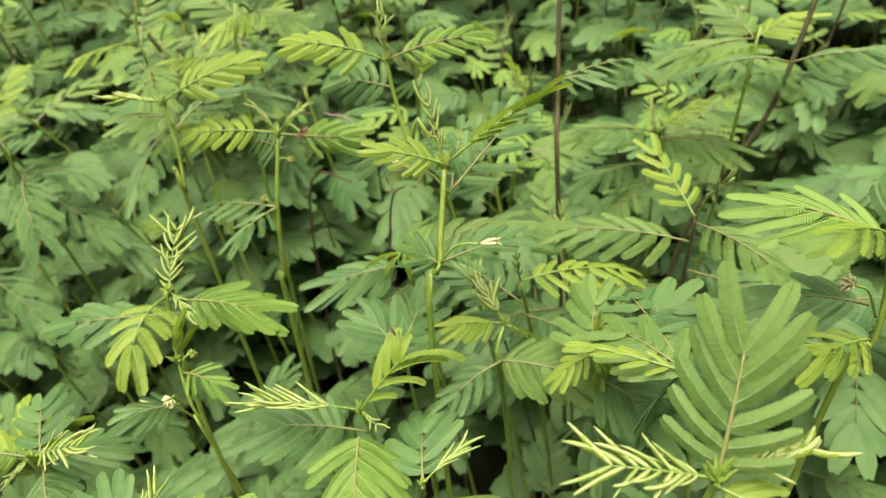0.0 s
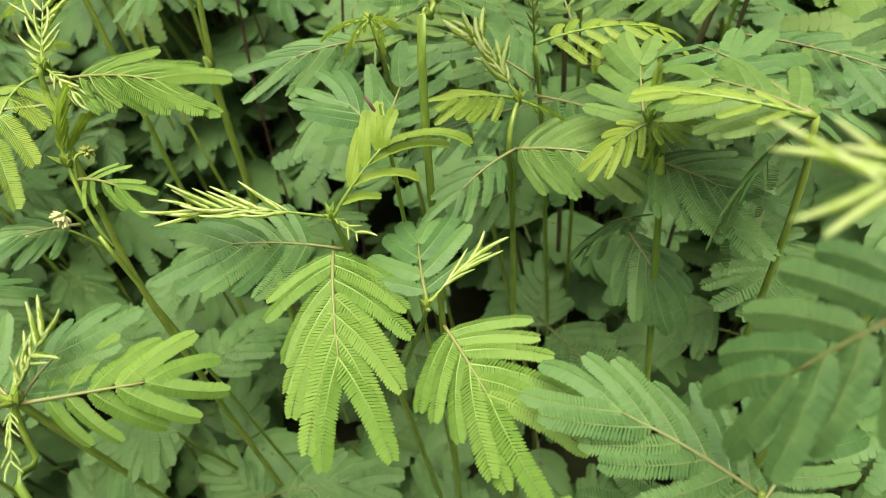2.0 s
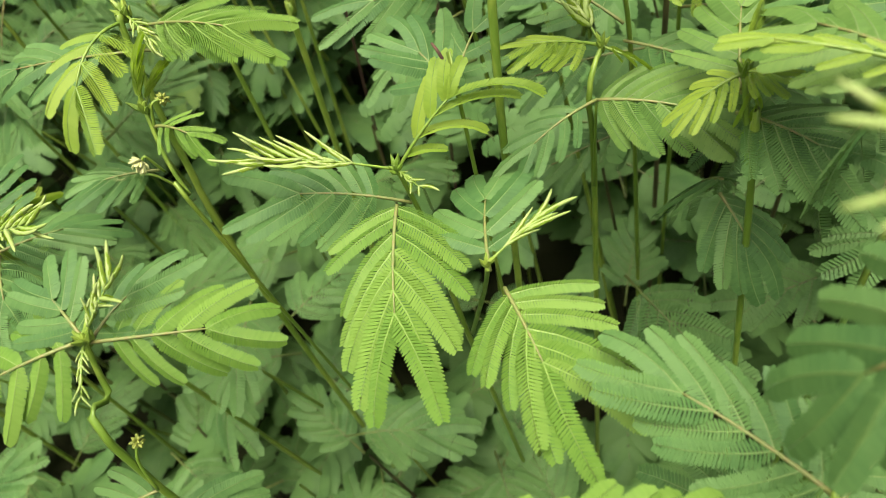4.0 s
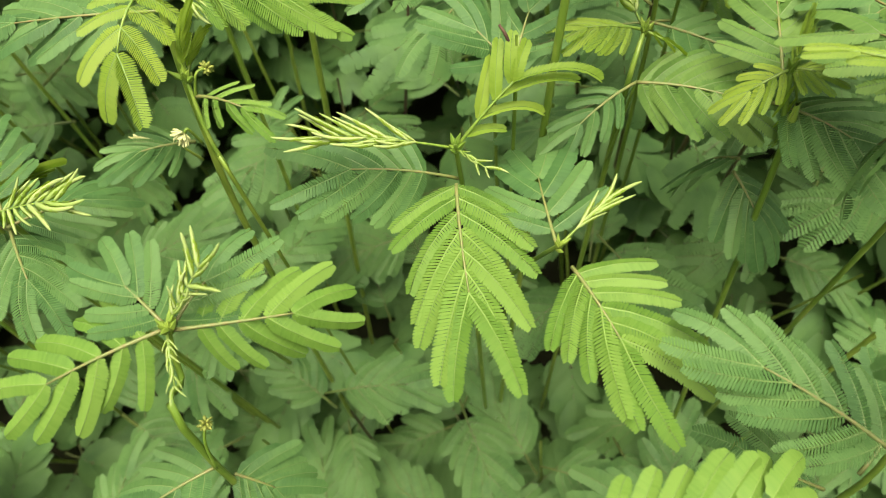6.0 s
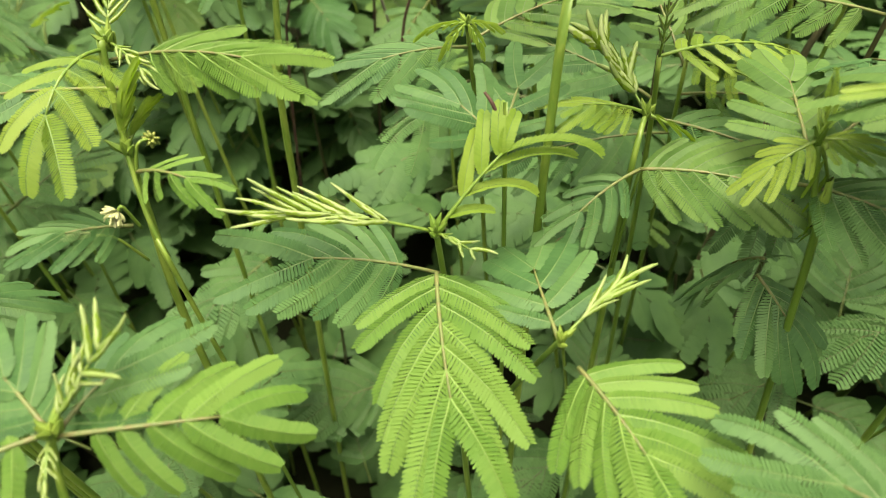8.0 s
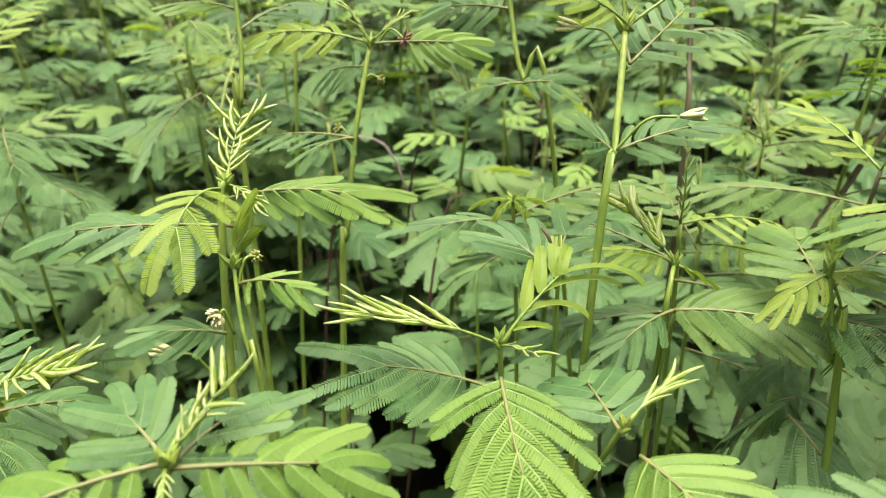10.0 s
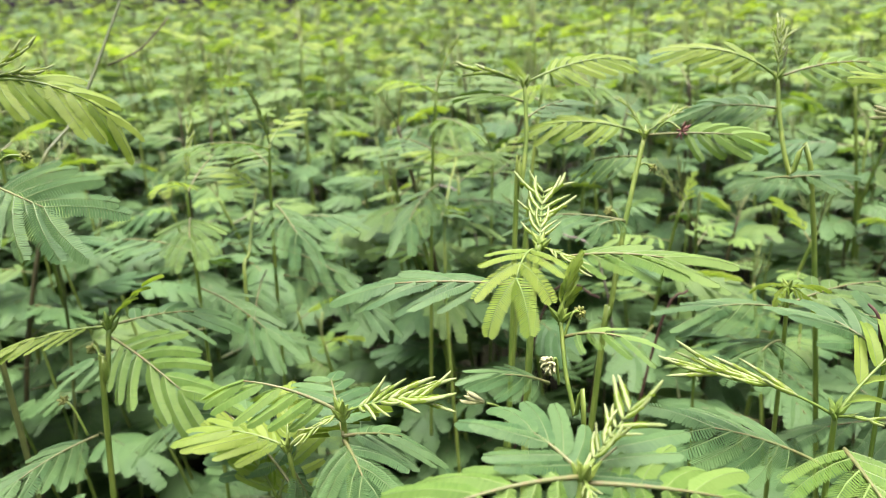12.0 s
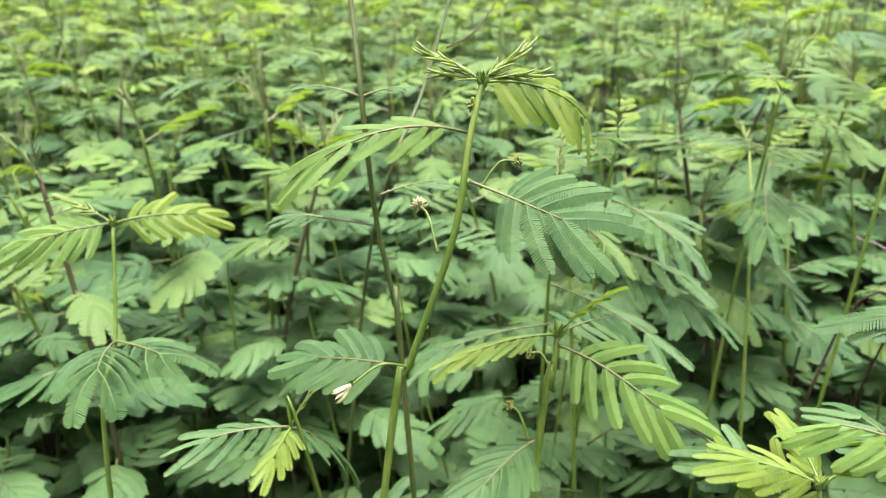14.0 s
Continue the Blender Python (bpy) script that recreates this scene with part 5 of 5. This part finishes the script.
def plant_plan(rnd, height, count):
    """The stem's points and each leaf's place, heading, lift and age on a plant: leaves spread level, in storeys."""
    lean = Vector((rnd.uniform(-0.16, 0.16), rnd.uniform(-0.2, 0.1), 1))
    top = lean * height
    bow = Vector((rnd.uniform(-0.02, 0.02), rnd.uniform(-0.02, 0.02), 0))
    stem = [Vector((0, 0, -0.02)), top * 0.35 + bow, top * 0.7 + bow, top]
    leaves = []
    az = rnd.random() * 6.28
    bright = rnd.random()
    for k in range(count):
        u = k / max(1, count - 1)
        s = 0.992 - 0.56 * u - rnd.uniform(0, 0.02)
        p = top * s + bow * (4 * s * (1 - s))
        az += 2.4 + rnd.uniform(-0.4, 0.4)
        lift = 0.42 - 0.4 * min(1, u * 4) + rnd.uniform(-0.16, 0.16)
        if k == 0:
            age = "closing" if bright < 0.6 else "young"
        elif k == 1:
            age = "young" if bright < 0.45 else "fresh"
        elif k < 4:
            age = "fresh" if rnd.random() < 0.62 else "mature"
        else:
            age = "mature"
        leaves.append((p, az, lift, age, rnd.randrange(4), rnd.uniform(0.85, 1.2)))
    return stem, leaves


def grow_plant(seed, height, count, label, woody, far=False):
    rnd = random.Random(seed)
    ob = new_plant(label)
    stem, leaves = plant_plan(rnd, height, count)
    r = rnd.uniform(0.0018, 0.0026)
    stalk(ob, "stem", stem, (r * 1.3, r * 1.1, r, r * 0.7), BARK if woody else STEM, 6, "brown woody stem" if woody else "smooth green stem")
    for n, (p, az, lift, age, k, sc) in enumerate(leaves):
        d = Vector((math.cos(az) * math.cos(lift), math.sin(az) * math.cos(lift), math.sin(lift)))
        part("leaf", LEAVES[age, k + 4 if far or n > 4 else k], ob, "", aim(p, p + d, rnd.uniform(-16, 16)) @ Matrix.Diagonal((sc, sc, sc, 1)))
    top = stem[-1]
    for k in range(2):
        a = rnd.random() * 6.28
        d = Vector((math.cos(a) * (0.2 + 0.5 * k), math.sin(a) * (0.2 + 0.5 * k), 1))
        part("leaf", LEAVES["folded", k], ob, "", aim(top, top + d, rnd.uniform(-90, 90)))
    if seed % 3 == 0:
        p = stem[2].lerp(top, 0.4)
        bud_on(ob, p, p + Vector((rnd.uniform(-0.02, 0.02), -0.015, 0.03)), ("bud", "long", "flower")[seed // 3 % 3])
    return ob


PLANTS = []
for k in range(18):
    ob = grow_plant(100 + k, 0.5 + 0.012 * (k % 5), 10 + k % 3, "leafy feathery green plant with a brown stem" if k % 9 in (3, 7) else "leafy feathery green plant with a slender stem", k % 9 in (3, 7), k > 8)
    PLANTS.append(ob)


def field_spots(seed, tries, apart, inside):
    """Scattered spots of the plan, no two nearer than apart."""
    rnd = random.Random(seed)
    grid, out = {}, []
    for _ in range(tries):
        x, y = rnd.uniform(-3.4, 2.4), rnd.uniform(-0.5, 4.5)
        if not inside(x, y):
            continue
        c = (int(x // apart), int(y // apart))
        if any((x - q[0]) ** 2 + (y - q[1]) ** 2 < apart * apart for i in (-1, 0, 1) for j in (-1, 0, 1) for q in grid.get((c[0] + i, c[1] + j), ())):
            continue
        grid.setdefault(c, []).append((x, y))
        out.append((x, y))
    return out


def in_front(x, y):
    """The strip where the front plants stand."""
    return y < 0.52 - 0.12 * x and x > -0.64 or (x <= -0.64 and y < 0.1)


def in_middle(x, y):
    return not in_front(x, y) and y < 1.75 and -1.15 * y - 0.85 < x < 0.72 * y + 0.25


prnd = random.Random(5)
used = set()
for i, (x, y) in enumerate(field_spots(11, 9000, 0.075, in_middle)[:335]):
    k = i % 9 + (9 if math.hypot(x, y) > 0.95 else 0)
    h = prnd.uniform(0.8, 1.06) * (1 + 0.06 * max(0, min(1, (y - 0.6) / 0.9)))
    m = pose(x, y, ground_height(x, y), prnd.uniform(-5, 5), prnd.uniform(-5, 5), prnd.uniform(-30, 30) + (180 if prnd.random() < 0.25 else 0)) @ Matrix.Diagonal((h, h, h, 1))
    if k not in used:
        used.add(k)
        PLANTS[k].matrix_basis = m
    else:
        copy_thing(PLANTS[k], m)


# ---- uncountable greenery: low growth under the front plants, and the field beyond ----
class Pile:
    """Many leaves and stalks gathered into one mesh."""

    def __init__(self):
        self.v, self.f, self.m, self.n = [], [], [], 0

    def add(self, tmpl, mat, offset):
        co, faces, ix = tmpl
        mm = np.array(mat)
        self.v.append(co @ mm[:3, :3].T + mm[:3, 3])
        self.f.append(faces + self.n)
        self.m.append(ix + offset)
        self.n += len(co)

    def build(self, name, mats):
        v, f, m = np.concatenate(self.v), np.concatenate(self.f), np.concatenate(self.m)
        me = bpy.data.meshes.new(name)
        me.vertices.add(len(v))
        me.vertices.foreach_set("co", v.astype(np.float32).ravel())
        me.loops.add(f.size)
        me.loops.foreach_set("vertex_index", f.astype(np.int32).ravel())
        me.polygons.add(len(f))
        me.polygons.foreach_set("loop_start", np.arange(0, f.size, 4, dtype=np.int32))
        for mat in mats:
            me.materials.append(mat)
        me.polygons.foreach_set("material_index", m.astype(np.int32))
        me.update(calc_edges=True)
        me.validate()
        return new(name, me)


def template(age, seed, pairs, ln, pn, arch, hang, detail):
    v, f, ix = leaf_mesh(age, seed, pairs, ln, pn, arch, hang, detail)
    keep = [i for i, q in enumerate(f) if len(q) == 4]
    return np.array([tuple(p) for p in v]), np.array([f[i] for i in keep]), np.array([ix[i] for i in keep])


def stem_template():
    v, f = [], []
    tube(v, f, [Vector((0, 0, 0)), Vector((0.01, 0, 0.5)), Vector((0, 0.01, 1))], [0.0026, 0.0022, 0.0016], 4, False)
    return np.array([tuple(p) for p in v]), np.array(f), np.zeros(len(f), int)


MID = {(a, k): template(a, 70 + k, 6, 0.056, 0.036, (0.2, 0.5, 0.35)[k], (4, 12, 8)[k], 1) for a in ("fresh", "mature") for k in range(3)}
DIM = {k: template("mature", 80 + k, 6, 0.056, 0.037, (0.2, 0.5, 0.35)[k], (4, 12, 8)[k], 0) for k in range(3)}
KITE = {(a, k): template(a, 90 + k, 6, 0.056, 0.040, (0.2, 0.5, 0.35)[k], (4, 12, 8)[k], -2) for a in ("young", "fresh", "mature") for k in range(3)}
FAR = {(a, k): template(a, 90 + k, 5, 0.056, 0.040, (0.2, 0.5, 0.35)[k], (4, 12, 8)[k], -1) for a in ("young", "fresh", "mature") for k in range(3)}
STICK = stem_template()
AGES = {"young": 0, "fresh": 2, "mature": 4}
MATS = [YOUNG, RIB, GROWN, RIB_DARK, MATURE, OLIVE, STEM, BARK]

FINE = {k: template("mature", 60 + k, 6, 0.056, 0.036, (0.2, 0.5, 0.35)[k], (4, 12, 8)[k], 3) for k in range(3)}
low = Pile()
rnd = random.Random(21)
for x, y in field_spots(31, 12000, 0.063, lambda x, y: -1.3 < x < 0.75 and -0.02 < y < 1.05):
    close = -0.5 < x < 0.35 and y < 0.42
    tall = rnd.uniform(0.2, 0.45) if y > 0.33 else rnd.uniform(0.12, 0.35) if y > 0.12 else rnd.uniform(0.12, 0.3)
    low.add(STICK, pose(x, y, 0, rnd.uniform(-8, 12), rnd.uniform(-8, 8), 0) @ Matrix.Diagonal((0.7, 0.7, tall, 1)), 6 + (rnd.random() < 0.25))
    az = rnd.random() * 6.28
    for k in range(7):
        az += 2.4
        lift = rnd.uniform(-0.2, 0.3)
        p = Vector((x, y, max(0.03, tall - 0.045 * k)))
        d = Vector((math.cos(az) * math.cos(lift), math.sin(az) * math.cos(lift), math.sin(lift)))
        sc = rnd.uniform(0.85, 1.25)
        age = "fresh" if k == 0 and rnd.random() < 0.3 and not close else "mature"
        j = rnd.randrange(3)
        tm = FINE[j] if close and k < 3 else MID[age, j] if k < 3 else DIM[j]
        low.add(tm, aim(p, p + d, rnd.uniform(-18, 18)) @ Matrix.Diagonal((sc, sc, sc, 1)), AGES[age])
tagged(low.build("undergrowth", MATS), "dense low feathery green undergrowth", "undergrowth", "", "stuff")

field = Pile()


def field_plant(x, y, height, count, scale, leaf=KITE):
    stem, leaves = plant_plan(rnd, height, count)
    d = stem[-1]
    field.add(STICK, aim((x, y, 0), Vector((x, y, 0)) + d) @ pose(0, 0, 0, -90, 0, 0) @ Matrix.Diagonal((1, 1, height, 1)), 6 + (rnd.random() < 0.2))
    for p, az, lift, age, k, sc in leaves:
        a = "young" if age == "closing" or age == "young" and rnd.random() < 0.55 else "fresh" if age == "young" else age
        sc *= scale * (0.7 if a == "young" else 1)
        p = p + Vector((x, y, 0))
        dd = Vector((math.cos(az) * math.cos(lift), math.sin(az) * math.cos(lift), math.sin(lift)))
        field.add(leaf[a, k % 3], aim(p, p + dd, rnd.uniform(-16, 16)) @ Matrix.Diagonal((sc, sc, sc, 1)), AGES[a])


for i in range(640):
    r, a = rnd.uniform(1.6, 3.2), radians(rnd.uniform(-38, 72))
    field_plant(-math.sin(a) * r - 0.05, math.cos(a) * r, rnd.uniform(0.48, 0.62), 8, 1.0, FAR if r < 2.3 else KITE)
for i in range(850):
    r, a = 3.2 + 3.3 * rnd.random() ** 1.1, radians(rnd.uniform(-38, 72))
    field_plant(-math.sin(a) * r, math.cos(a) * r, rnd.uniform(0.5, 0.68), 6, 1.15)
for i in range(900):
    r, a = 6.5 + 14 * rnd.random(), radians(rnd.uniform(-40, 74))
    field_plant(-math.sin(a) * r, math.cos(a) * r, rnd.uniform(0.58, 0.95), 6, 2.1 if r < 12 else 2.8)
# the field goes on beside and behind, out of the way of the path
BACK = {(a, k): template(a, 90 + k, 4, 0.06, 0.044, (0.3, 0.6, 0.45)[k], (8, 18, 12)[k], -2) for a in ("young", "fresh", "mature") for k in range(3)}
for i in range(2100):
    r, a = 0.35 + 5.8 * rnd.random() ** 0.62, radians(rnd.uniform(70, 324))
    x, y = -math.sin(a) * r - 0.05, math.cos(a) * r
    if math.degrees(a) < 105 and r < 1.4 or math.degrees(a) > 280 and r < 0.7:
        continue
    field_plant(x, y, rnd.uniform(0.42, 0.54) if r < 1.2 else rnd.uniform(0.46, 0.62), 5, 1.2 if r < 2 else 1.7, BACK)
for i in range(360):
    r, a = 0.32 + 1.2 * rnd.random() ** 0.7, radians(rnd.uniform(105, 280))
    field_plant(-math.sin(a) * r + 0.02, math.cos(a) * r + 0.03, rnd.uniform(0.42, 0.56), 7, 1.15, BACK)
tagged(field.build("field_of_plants", MATS), "dense field of feathery green plants reaching away", "plants", "", "stuff")
